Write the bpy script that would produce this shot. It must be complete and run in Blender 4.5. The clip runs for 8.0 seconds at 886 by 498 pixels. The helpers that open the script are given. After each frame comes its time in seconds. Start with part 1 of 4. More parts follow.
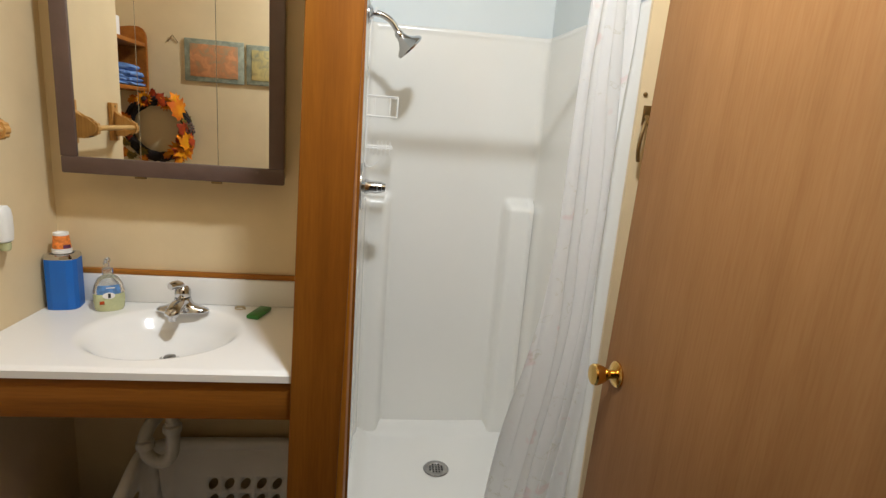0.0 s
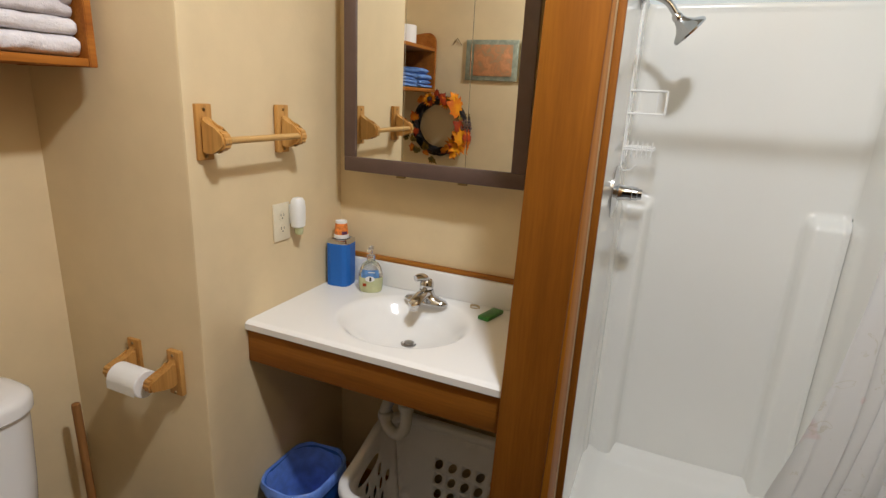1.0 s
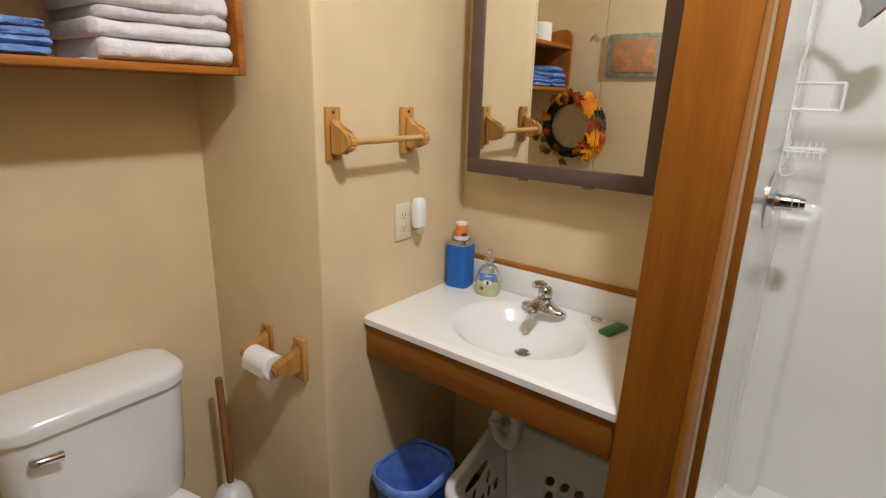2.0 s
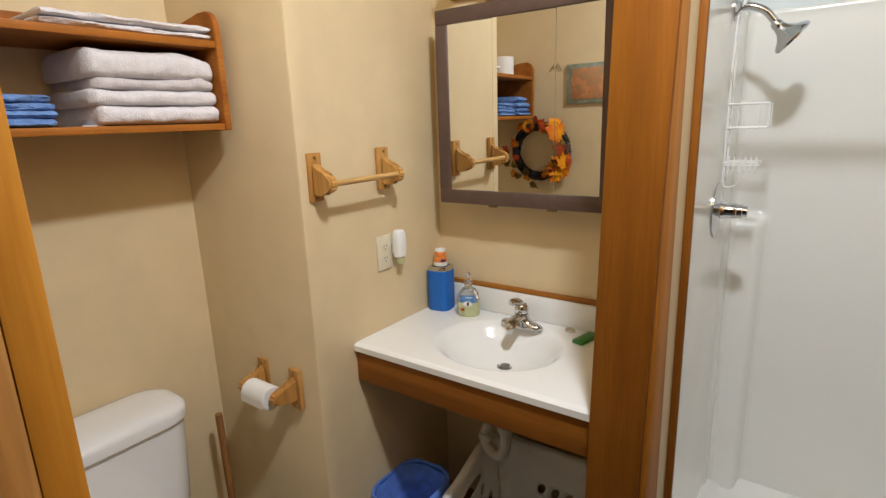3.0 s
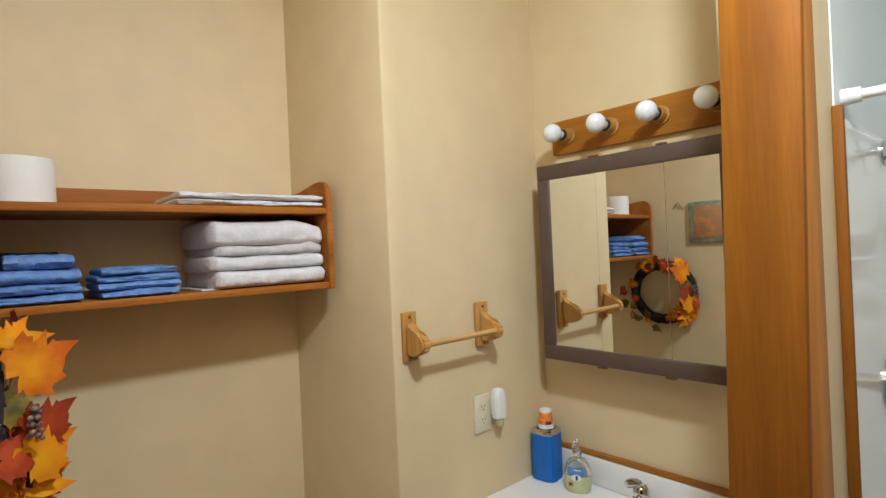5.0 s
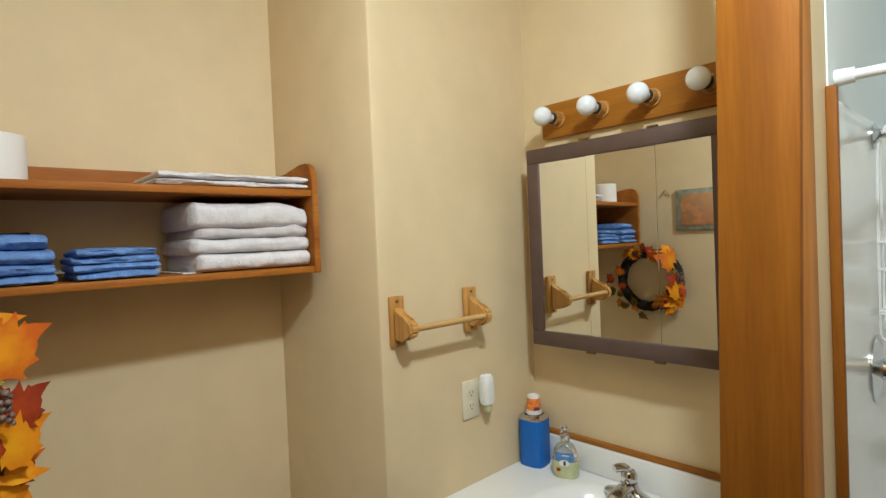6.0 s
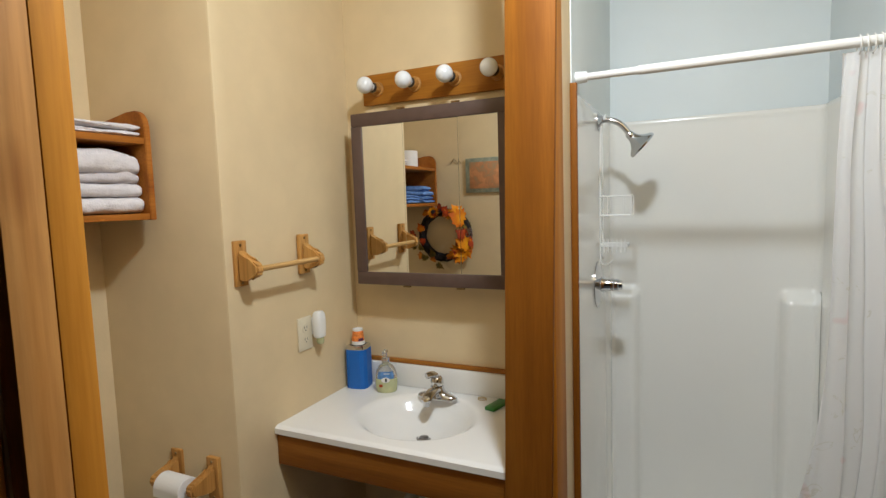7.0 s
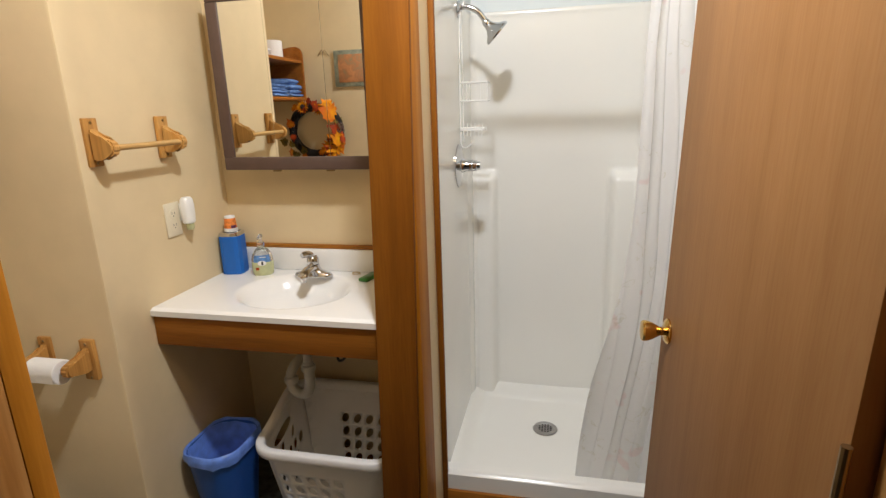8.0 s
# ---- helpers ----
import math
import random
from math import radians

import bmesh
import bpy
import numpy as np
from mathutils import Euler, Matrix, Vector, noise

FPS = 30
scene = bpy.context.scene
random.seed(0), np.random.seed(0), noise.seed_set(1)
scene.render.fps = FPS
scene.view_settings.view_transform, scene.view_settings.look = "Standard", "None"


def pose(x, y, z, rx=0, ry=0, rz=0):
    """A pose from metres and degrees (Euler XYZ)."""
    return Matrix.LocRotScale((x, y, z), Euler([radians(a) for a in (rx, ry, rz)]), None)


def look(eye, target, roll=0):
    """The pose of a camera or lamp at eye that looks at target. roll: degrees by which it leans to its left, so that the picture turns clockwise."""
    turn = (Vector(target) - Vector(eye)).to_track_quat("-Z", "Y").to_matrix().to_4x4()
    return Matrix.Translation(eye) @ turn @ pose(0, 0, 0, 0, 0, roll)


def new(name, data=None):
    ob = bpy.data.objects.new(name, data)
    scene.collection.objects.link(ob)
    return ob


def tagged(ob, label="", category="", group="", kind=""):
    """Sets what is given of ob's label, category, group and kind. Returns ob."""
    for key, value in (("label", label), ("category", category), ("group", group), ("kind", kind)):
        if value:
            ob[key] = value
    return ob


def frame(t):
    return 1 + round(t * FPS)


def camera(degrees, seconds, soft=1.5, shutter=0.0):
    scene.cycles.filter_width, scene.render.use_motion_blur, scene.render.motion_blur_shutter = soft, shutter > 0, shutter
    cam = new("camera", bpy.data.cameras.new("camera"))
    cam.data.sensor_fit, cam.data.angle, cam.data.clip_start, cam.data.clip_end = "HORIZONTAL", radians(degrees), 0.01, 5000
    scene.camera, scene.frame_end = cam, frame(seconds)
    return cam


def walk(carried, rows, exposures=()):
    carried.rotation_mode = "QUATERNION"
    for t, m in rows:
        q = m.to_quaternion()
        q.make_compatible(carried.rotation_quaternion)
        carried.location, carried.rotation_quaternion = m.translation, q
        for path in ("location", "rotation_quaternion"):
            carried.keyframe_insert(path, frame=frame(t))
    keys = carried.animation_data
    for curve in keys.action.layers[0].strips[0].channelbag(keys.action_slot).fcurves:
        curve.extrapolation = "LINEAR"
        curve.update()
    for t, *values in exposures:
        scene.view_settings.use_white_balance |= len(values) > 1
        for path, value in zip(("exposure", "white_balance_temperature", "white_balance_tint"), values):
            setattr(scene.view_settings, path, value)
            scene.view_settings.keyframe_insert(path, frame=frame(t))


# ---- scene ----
# the camera and its walk
cam = camera(79.8, 8.0, soft=1.4)
PATH = [
    (0, (0.968, -1.682, 1.466), (1.204, 0.255, 1.027), 4.4),
    (0.5, (1.077, -1.627, 1.489), (0.695, 0.262, 0.952), 4.7),
    (1, (1.059, -1.552, 1.511), (0.307, 0.219, 0.964), 2.9),
    (1.5, (1.07, -1.499, 1.516), (0.003, 0.108, 0.986), 2.4),
    (1.7, (1.064, -1.494, 1.509), (-0.088, 0.047, 0.961), 2.6),
    (2.8, (1.135, -1.54, 1.511), (-0.03, -0.017, 0.941), -0.4),
    (3, (1.156, -1.577, 1.542), (0.013, -0.004, 1.075), -2.0),
    (3.5, (1.169, -1.572, 1.614), (0.036, 0.067, 1.435), -3.1),
    (4, (1.154, -1.515, 1.634), (-0.082, 0.057, 1.6), -2.4),
    (4.5, (1.156, -1.464, 1.649), (-0.238, -0.03, 1.644), -2.0),
    (4.7, (1.162, -1.468, 1.641), (-0.292, -0.095, 1.651), -2.5),
    (5.8, (1.129, -1.441, 1.63), (-0.415, -0.169, 1.608), -2.3),
    (6, (1.132, -1.451, 1.616), (-0.335, -0.092, 1.581), -2.4),
    (6.5, (1.161, -1.549, 1.613), (-0.023, 0.059, 1.5), -2.3),
    (7, (1.197, -1.726, 1.563), (0.35, 0.077, 1.386), -1.9),
    (7.5, (1.245, -1.82, 1.512), (0.687, 0.07, 1.172), -2.1),
    (8, (1.28, -1.853, 1.468), (0.862, 0.035, 0.956), -1.7),
]
EXPOSURES = [
    (0.0, 0.15, 6650, 8),
    (0.5, 0.20, 6600, 10),
    (1.0, 0.12, 6600, 10),
    (1.6, 0.10, 6650, 12),
    (2.8, 0.18, 6600, 10),
    (3.5, -0.07, 6500, 8),
    (4.0, -0.1, 6400, 11),
    (4.5, -0.07, 6150, 8),
    (5.8, 0.04, 6150, 0),
    (6.5, -0.07, 6330, 0),
    (7.0, -0.08, 6400, 6),
    (7.5, 0.04, 6600, 11),
    (8.0, 0.31, 6800, 11),
]
walk(cam, [(t, look(eye, target, roll)) for t, eye, target, roll in PATH], EXPOSURES)

# world and light: one ceiling lamp in the bathroom, closed room
world = bpy.data.worlds.new("world")
scene.world = world
world.use_nodes = True
world.node_tree.nodes["Background"].inputs[0].default_value = (0.9, 0.8, 0.65, 1)
world.node_tree.nodes["Background"].inputs[1].default_value = 0.008
lamp_data = bpy.data.lights.new("ceiling_lamp_glow", "POINT")
lamp_data.energy, lamp_data.shadow_soft_size, lamp_data.color = 28.5, 0.06, (0.88, 0.965, 1.10)
new("ceiling_lamp_glow", lamp_data).location = (1.09, -1.01, 2.57)
down_data = bpy.data.lights.new("ceiling_lamp_down", "AREA")
down_data.shape, down_data.size = "DISK", 0.13
down_data.energy, down_data.color = 13.5, (0.88, 0.965, 1.10)
new("ceiling_lamp_down", down_data).location = (1.09, -1.01, 2.555)

# ---------------------------------------------------------------- materials
def base_mat(name, rough, metal=0.0, coat=0.0, trans=0.0, spec=0.5):
    m = bpy.data.materials.new(name)
    m.use_nodes = True
    b = m.node_tree.nodes["Principled BSDF"]
    b.inputs["Roughness"].default_value = rough
    b.inputs["Metallic"].default_value = metal
    b.inputs["Coat Weight"].default_value = coat
    b.inputs["Coat Roughness"].default_value = 0.08
    b.inputs["Transmission Weight"].default_value = trans
    b.inputs["Specular IOR Level"].default_value = spec
    return m, m.node_tree, b


def node(nt, kind, **values):
    n = nt.nodes.new(kind)
    for key, value in values.items():
        n.inputs[key].default_value = value
    return n


def ramp(nt, fac, stops):
    r = nt.nodes.new("ShaderNodeValToRGB")
    while len(r.color_ramp.elements) < len(stops):
        r.color_ramp.elements.new(0.5)
    for e, (at, c) in zip(r.color_ramp.elements, stops):
        e.position, e.color = at, (*c, 1)
    nt.links.new(fac, r.inputs[0])
    return r.outputs[0]


def shade(c, k):
    return tuple(min(1.0, v * k) for v in c)


def bump(nt, b, height, strength, distance):
    n = node(nt, "ShaderNodeBump", Strength=strength, Distance=distance)
    nt.links.new(height, n.inputs["Height"])
    nt.links.new(n.outputs[0], b.inputs["Normal"])


def plain(name, c, rough=0.5, metal=0.0, var=0.08, scale=6.0, grain=0.0, gscale=300.0, coat=0.0, trans=0.0, spec=0.5, island=0.0, pile=0.002):
    """A surface of one colour, uneven at two scales, with a fine relief."""
    m, nt, b = base_mat(name, rough, metal, coat, trans, spec)
    tc = nt.nodes.new("ShaderNodeTexCoord")
    n1 = node(nt, "ShaderNodeTexNoise", Scale=scale, Detail=4.0)
    nt.links.new(tc.outputs["Object"], n1.inputs["Vector"])
    col = ramp(nt, n1.outputs[0], [(0.3, shade(c, 1 - var)), (0.7, shade(c, 1 + var))])
    if island:
        info = nt.nodes.new("ShaderNodeObjectInfo")
        mix = nt.nodes.new("ShaderNodeHueSaturation")
        mr = node(nt, "ShaderNodeMapRange")
        mr.inputs[3].default_value, mr.inputs[4].default_value = 1 - island, 1 + island
        nt.links.new(info.outputs["Random"], mr.inputs[0])
        nt.links.new(mr.outputs[0], mix.inputs["Value"])
        nt.links.new(col, mix.inputs["Color"])
        col = mix.outputs[0]
    nt.links.new(col, b.inputs["Base Color"])
    n2 = node(nt, "ShaderNodeTexNoise", Scale=gscale, Detail=3.0)
    nt.links.new(tc.outputs["Object"], n2.inputs["Vector"])
    rr = node(nt, "ShaderNodeMapRange")
    rr.inputs[3].default_value, rr.inputs[4].default_value = max(0.02, rough - 0.06), min(1, rough + 0.06)
    nt.links.new(n1.outputs[0], rr.inputs[0])
    nt.links.new(rr.outputs[0], b.inputs["Roughness"])
    if grain:
        bump(nt, b, n2.outputs[0], grain, pile)
    return m


def wood(name, dark, mid, light, axis="z", rough=0.38, coat=0.25, fine=1.0, knots=False, pores=0.72, figure=14.0, bend=0.6):
    """Stained wood: long grain along one axis, broad figure and fine pores."""
    m, nt, b = base_mat(name, rough + 0.1, 0, coat * 0.3, 0.0, 0.2)
    tc = nt.nodes.new("ShaderNodeTexCoord")
    info = nt.nodes.new("ShaderNodeObjectInfo")
    add = nt.nodes.new("ShaderNodeVectorMath")
    mul = node(nt, "ShaderNodeMath")
    mul.operation = "MULTIPLY"
    mul.inputs[1].default_value = 7.0
    nt.links.new(info.outputs["Random"], mul.inputs[0])
    nt.links.new(tc.outputs["Object"], add.inputs[0])
    nt.links.new(mul.outputs[0], add.inputs[1])
    k = {"x": (0.06, 1, 1), "y": (1, 0.06, 1), "z": (1, 1, 0.06)}[axis]
    mp = nt.nodes.new("ShaderNodeMapping")
    mp.inputs["Scale"].default_value = k
    nt.links.new(add.outputs[0], mp.inputs["Vector"])
    broad = node(nt, "ShaderNodeTexNoise", Scale=figure, Detail=3.0, Distortion=bend)
    grain = node(nt, "ShaderNodeTexNoise", Scale=160.0 * fine, Detail=4.0)
    tone = node(nt, "ShaderNodeTexNoise", Scale=3.0, Detail=2.0)
    for n in (broad, grain):
        nt.links.new(mp.outputs[0], n.inputs["Vector"])
    nt.links.new(add.outputs[0], tone.inputs["Vector"])
    a = ramp(nt, broad.outputs[0], [(0.28, dark), (0.5, mid), (0.74, light)])
    g = ramp(nt, grain.outputs[0], [(0.3, (pores, pores * 0.94, pores * 0.88)), (0.62, (1, 1, 1))])
    t = ramp(nt, tone.outputs[0], [(0.3, (0.88, 0.86, 0.84)), (0.7, (1.0, 1.0, 1.0))])
    for second in (g, t):
        mx = nt.nodes.new("ShaderNodeMix")
        mx.data_type, mx.blend_type = "RGBA", "MULTIPLY"
        mx.inputs[0].default_value = 0.8
        nt.links.new(a, mx.inputs[6])
        nt.links.new(second, mx.inputs[7])
        a = mx.outputs[2]
    if knots:
        kp = nt.nodes.new("ShaderNodeMapping")
        kp.inputs["Scale"].default_value = {"x": (0.35, 1, 1), "y": (1, 0.35, 1), "z": (1, 1, 0.35)}[axis]
        nt.links.new(add.outputs[0], kp.inputs["Vector"])
        vor = node(nt, "ShaderNodeTexVoronoi", Scale=9.0)
        nt.links.new(kp.outputs[0], vor.inputs["Vector"])
        kr = ramp(nt, vor.outputs["Distance"], [(0.04, (0.35, 0.22, 0.14)), (0.10, (0.7, 0.6, 0.5)), (0.16, (1, 1, 1))])
        mx = nt.nodes.new("ShaderNodeMix")
        mx.data_type, mx.blend_type = "RGBA", "MULTIPLY"
        mx.inputs[0].default_value = 0.9
        nt.links.new(a, mx.inputs[6])
        nt.links.new(kr, mx.inputs[7])
        a = mx.outputs[2]
    nt.links.new(a, b.inputs["Base Color"])
    bump(nt, b, grain.outputs[0], 0.12, 0.001)
    return m


M_WALL = plain("wall_paper", (0.70, 0.553, 0.33), 0.6, var=0.035, scale=9, grain=0.14, gscale=130)
M_SHOWER_WALL = plain("shower_wall_paint", (0.72, 0.77, 0.77), 0.5, var=0.03, scale=3, grain=0.1, gscale=140)
# ceiling stays out of view; darkened so it bounces less fill light
M_CEIL = plain("ceiling_low_bounce", (0.50, 0.45, 0.37), 0.8, var=0.03, grain=0.3, gscale=90)
M_HALL = wood("hall_panelling", (0.05, 0.022, 0.008), (0.10, 0.045, 0.016), (0.16, 0.075, 0.03), "z", 0.5)
M_FLOOR = plain("floor_vinyl", (0.11, 0.115, 0.11), 0.4, var=0.6, scale=28, grain=0.1, gscale=220)
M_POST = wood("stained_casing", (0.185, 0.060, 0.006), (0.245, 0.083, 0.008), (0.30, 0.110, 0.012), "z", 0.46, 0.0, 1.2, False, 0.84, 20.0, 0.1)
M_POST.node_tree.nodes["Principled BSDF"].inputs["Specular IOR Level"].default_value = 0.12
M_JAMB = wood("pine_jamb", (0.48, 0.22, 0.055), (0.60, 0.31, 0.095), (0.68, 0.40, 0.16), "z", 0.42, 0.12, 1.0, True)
# brighter copy of the casing stain, with light put into the colour
M_POST2 = wood("stained_pine_lit", (0.42, 0.150, 0.012), (0.53, 0.21, 0.02), (0.60, 0.26, 0.034), "z", 0.46, 0.0, 1.2, False, 0.82, 20.0, 0.15)
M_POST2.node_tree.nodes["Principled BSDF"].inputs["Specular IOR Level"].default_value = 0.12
M_TRIMX = wood("stained_strip", (0.28, 0.095, 0.012), (0.40, 0.15, 0.02), (0.48, 0.20, 0.035), "x", 0.42, 0.12)
M_APRON = wood("stained_apron", (0.23, 0.08, 0.008), (0.30, 0.108, 0.012), (0.35, 0.135, 0.02), "x", 0.46, 0.0, 1.2, False, 0.8, 20.0, 0.15)
M_SHELF = wood("shelf_wood", (0.31, 0.095, 0.014), (0.42, 0.145, 0.02), (0.50, 0.19, 0.032), "y", 0.46, 0.0)
M_OAK = wood("honey_oak", (0.42, 0.20, 0.05), (0.56, 0.28, 0.075), (0.64, 0.36, 0.11), "y", 0.34)
M_OAKZ = wood("honey_oak_upright", (0.42, 0.20, 0.05), (0.56, 0.28, 0.075), (0.64, 0.36, 0.11), "z", 0.34)
M_DOOR = wood("lauan_door", (0.315, 0.152, 0.052), (0.345, 0.170, 0.060), (0.37, 0.184, 0.067), "z", 0.5, 0.05, 1.3, False, 0.88)
M_FRAME = plain("brown_frame", (0.098, 0.058, 0.044), 0.5, var=0.12, scale=18, grain=0.25, gscale=120)
M_STICK = wood("stick_wood", (0.20, 0.08, 0.02), (0.29, 0.125, 0.035), (0.36, 0.17, 0.055), "z", 0.5)
M_GEL = plain("white_gelcoat", (0.86, 0.842, 0.785), 0.2, var=0.012, scale=3, coat=0.35)
M_MARBLE = plain("cultured_marble", (0.83, 0.812, 0.772), 0.14, var=0.015, scale=5, spec=0.4)
M_PORC = plain("porcelain", (0.80, 0.79, 0.77), 0.1, var=0.01, coat=0.5)
M_CHROME = plain("chrome", (0.62, 0.62, 0.63), 0.09, 1.0, var=0.03, scale=20)
M_STEEL = plain("dull_steel", (0.42, 0.41, 0.40), 0.3, 1.0, var=0.1, scale=60)
M_BRASS = plain("polished_brass", (0.78, 0.50, 0.16), 0.14, 1.0, var=0.05, scale=20)
M_OLDBRASS = plain("old_brass", (0.30, 0.20, 0.09), 0.35, 1.0, var=0.1, scale=40)
M_MIRROR = plain("mirror_glass", (0.86, 0.87, 0.85), 0.02, 1.0, var=0.0)
M_MIRROR.node_tree.nodes["Principled BSDF"].inputs["Roughness"].default_value = 0.0
for link in list(M_MIRROR.node_tree.links):
    if link.to_socket.name == "Roughness":
        M_MIRROR.node_tree.links.remove(link)
M_BULB = plain("opal_bulb", (0.80, 0.815, 0.82), 0.12, var=0.01, coat=0.3)
M_DARK = plain("dark_void", (0.012, 0.01, 0.009), 0.7)
M_SOCKET = plain("black_socket", (0.02, 0.018, 0.016), 0.45)
M_WHITEP = plain("white_plastic", (0.80, 0.79, 0.75), 0.35, var=0.02)
M_PVC = plain("pvc_pipe", (0.66, 0.63, 0.55), 0.4, var=0.06, scale=20)
M_IVORY = plain("ivory_plate", (0.72, 0.64, 0.47), 0.35, var=0.02)
M_BLUE = plain("blue_box", (0.005, 0.125, 0.48), 0.42, var=0.06, scale=10)
M_CAN = plain("blue_plastic", (0.012, 0.085, 0.36), 0.4, var=0.08)
M_BAG = plain("blue_bag_film", (0.15, 0.29, 0.78), 0.35, var=0.2, scale=30, grain=0.6, gscale=45)
M_BASKET = plain("grey_plastic", (0.86, 0.83, 0.79), 0.4, var=0.03, grain=0.05, gscale=200)
M_PAPER = plain("tissue_paper", (0.84, 0.82, 0.78), 0.9, var=0.02, grain=0.4, gscale=260)
M_TOWEL = plain("white_terry", (0.74, 0.705, 0.715), 0.95, var=0.05, scale=40, grain=1.0, gscale=260, spec=0.1, pile=0.0025)
M_TOWEL2 = plain("grey_terry", (0.62, 0.575, 0.58), 0.95, var=0.08, scale=40, grain=1.0, gscale=260, spec=0.1, pile=0.0025)
M_CLOTH = plain("blue_terry", (0.16, 0.28, 0.56), 0.95, var=0.18, scale=50, grain=1.0, gscale=260, spec=0.1, pile=0.0025)
M_CLOTHD = plain("navy_terry", (0.02, 0.025, 0.05), 0.95, var=0.15, scale=50, grain=1.0, gscale=260, spec=0.1, pile=0.0025)
M_SOAPG = plain("green_wrapper", (0.035, 0.19, 0.03), 0.3, var=0.3, scale=60)
M_LIQUID = plain("pale_soap", (0.60, 0.62, 0.34), 0.12, var=0.12, scale=40, trans=0.15)
M_CLEAR = plain("clear_plastic", (0.93, 0.94, 0.93), 0.08, var=0.0, trans=0.9)
M_LABEL = plain("blue_label", (0.10, 0.24, 0.50), 0.4, var=0.4, scale=60)
M_CUP = plain("paper_cup", (0.82, 0.80, 0.76), 0.6)
M_ORANGE = plain("orange_print", (0.80, 0.22, 0.04), 0.6, var=0.35, scale=120)
M_PLUM = plain("plum_print", (0.12, 0.03, 0.08), 0.6, var=0.3, scale=90)
M_TAN = plain("tan_cord", (0.5, 0.38, 0.2), 0.6)


def curtain_mat():
    m, nt, b = base_mat("curtain_vinyl", 0.32, 0, 0.1, 0.0)
    tc = nt.nodes.new("ShaderNodeTexCoord")
    n = node(nt, "ShaderNodeTexNoise", Scale=14.0, Detail=5.0, Distortion=1.2)
    nt.links.new(tc.outputs["Object"], n.inputs["Vector"])
    c = ramp(nt, n.outputs[0], [(0.0, (0.92, 0.91, 0.90)), (0.635, (0.92, 0.91, 0.90)), (0.655, (0.70, 0.67, 0.55)), (0.675, (0.92, 0.91, 0.90))])
    n2 = node(nt, "ShaderNodeTexNoise", Scale=13.0, Detail=1.0)
    mp = nt.nodes.new("ShaderNodeMapping")
    mp.inputs["Location"].default_value = (3.1, 1.7, 0.4)
    nt.links.new(tc.outputs["Object"], mp.inputs["Vector"])
    nt.links.new(mp.outputs[0], n2.inputs["Vector"])
    pink = ramp(nt, n2.outputs[0], [(0.0, (1, 1, 1)), (0.66, (1, 1, 1)), (0.71, (0.95, 0.70, 0.70))])
    mx = nt.nodes.new("ShaderNodeMix")
    mx.data_type, mx.blend_type = "RGBA", "MULTIPLY"
    mx.inputs[0].default_value = 0.8
    nt.links.new(c, mx.inputs[6])
    nt.links.new(pink, mx.inputs[7])
    nt.links.new(mx.outputs[2], b.inputs["Base Color"])
    tr = nt.nodes.new("ShaderNodeBsdfTranslucent")
    tr.inputs[0].default_value = (0.9, 0.89, 0.88, 1)
    ms = nt.nodes.new("ShaderNodeMixShader")
    ms.inputs[0].default_value = 0.45
    out = nt.nodes["Material Output"]
    nt.links.new(b.outputs[0], ms.inputs[1])
    nt.links.new(tr.outputs[0], ms.inputs[2])
    nt.links.new(ms.outputs[0], out.inputs[0])
    return m


def plaque_mat(name, border, field):
    m, nt, b = base_mat(name, 0.7)
    tc = nt.nodes.new("ShaderNodeTexCoord")
    n = node(nt, "ShaderNodeTexNoise", Scale=26.0, Detail=5.0, Distortion=0.8)
    nt.links.new(tc.outputs["Object"], n.inputs["Vector"])
    c = ramp(nt, n.outputs[0], [(0.32, shade(border, 0.8)), (0.5, field), (0.68, shade(field, 1.3))])
    nt.links.new(c, b.inputs["Base Color"])
    bump(nt, b, n.outputs[0], 0.4, 0.003)
    return m


M_CURTAIN = curtain_mat()
M_PLAQUE_IN = plaque_mat("plaque_field", (0.42, 0.30, 0.16), (0.50, 0.22, 0.09))
M_PLAQUE_OUT = plaque_mat("plaque_border", (0.22, 0.26, 0.20), (0.28, 0.30, 0.22))
M_PLAQUE_B = plaque_mat("plaque_yellow", (0.34, 0.34, 0.20), (0.50, 0.40, 0.16))


def leaf_mat(name, heart, tip, vary):
    """Printed cloth leaf: one colour in the middle running to another at the tips."""
    m, nt, b = base_mat(name, 0.6, spec=0.2)
    tc = nt.nodes.new("ShaderNodeTexCoord")
    far = nt.nodes.new("ShaderNodeVectorMath")
    far.operation = "LENGTH"
    cloud = node(nt, "ShaderNodeTexNoise", Scale=3.5, Detail=3.0)
    nt.links.new(tc.outputs["Object"], far.inputs[0])
    nt.links.new(tc.outputs["Object"], cloud.inputs["Vector"])
    mix = node(nt, "ShaderNodeMath")
    mix.operation = "MULTIPLY_ADD"
    mix.inputs[1].default_value = 0.7
    nt.links.new(cloud.outputs[0], mix.inputs[0])
    nt.links.new(far.outputs["Value"], mix.inputs[2])
    col = ramp(nt, mix.outputs[0], [(0.45, heart), (0.95, tip)])
    info = nt.nodes.new("ShaderNodeObjectInfo")
    mr = node(nt, "ShaderNodeMapRange")
    mr.inputs[3].default_value, mr.inputs[4].default_value = 1 - vary, 1 + vary
    nt.links.new(info.outputs["Random"], mr.inputs[0])
    hue = nt.nodes.new("ShaderNodeHueSaturation")
    nt.links.new(mr.outputs[0], hue.inputs["Value"])
    nt.links.new(col, hue.inputs["Color"])
    nt.links.new(hue.outputs[0], b.inputs["Base Color"])
    bump(nt, b, cloud.outputs[0], 0.3, 0.004)
    return m


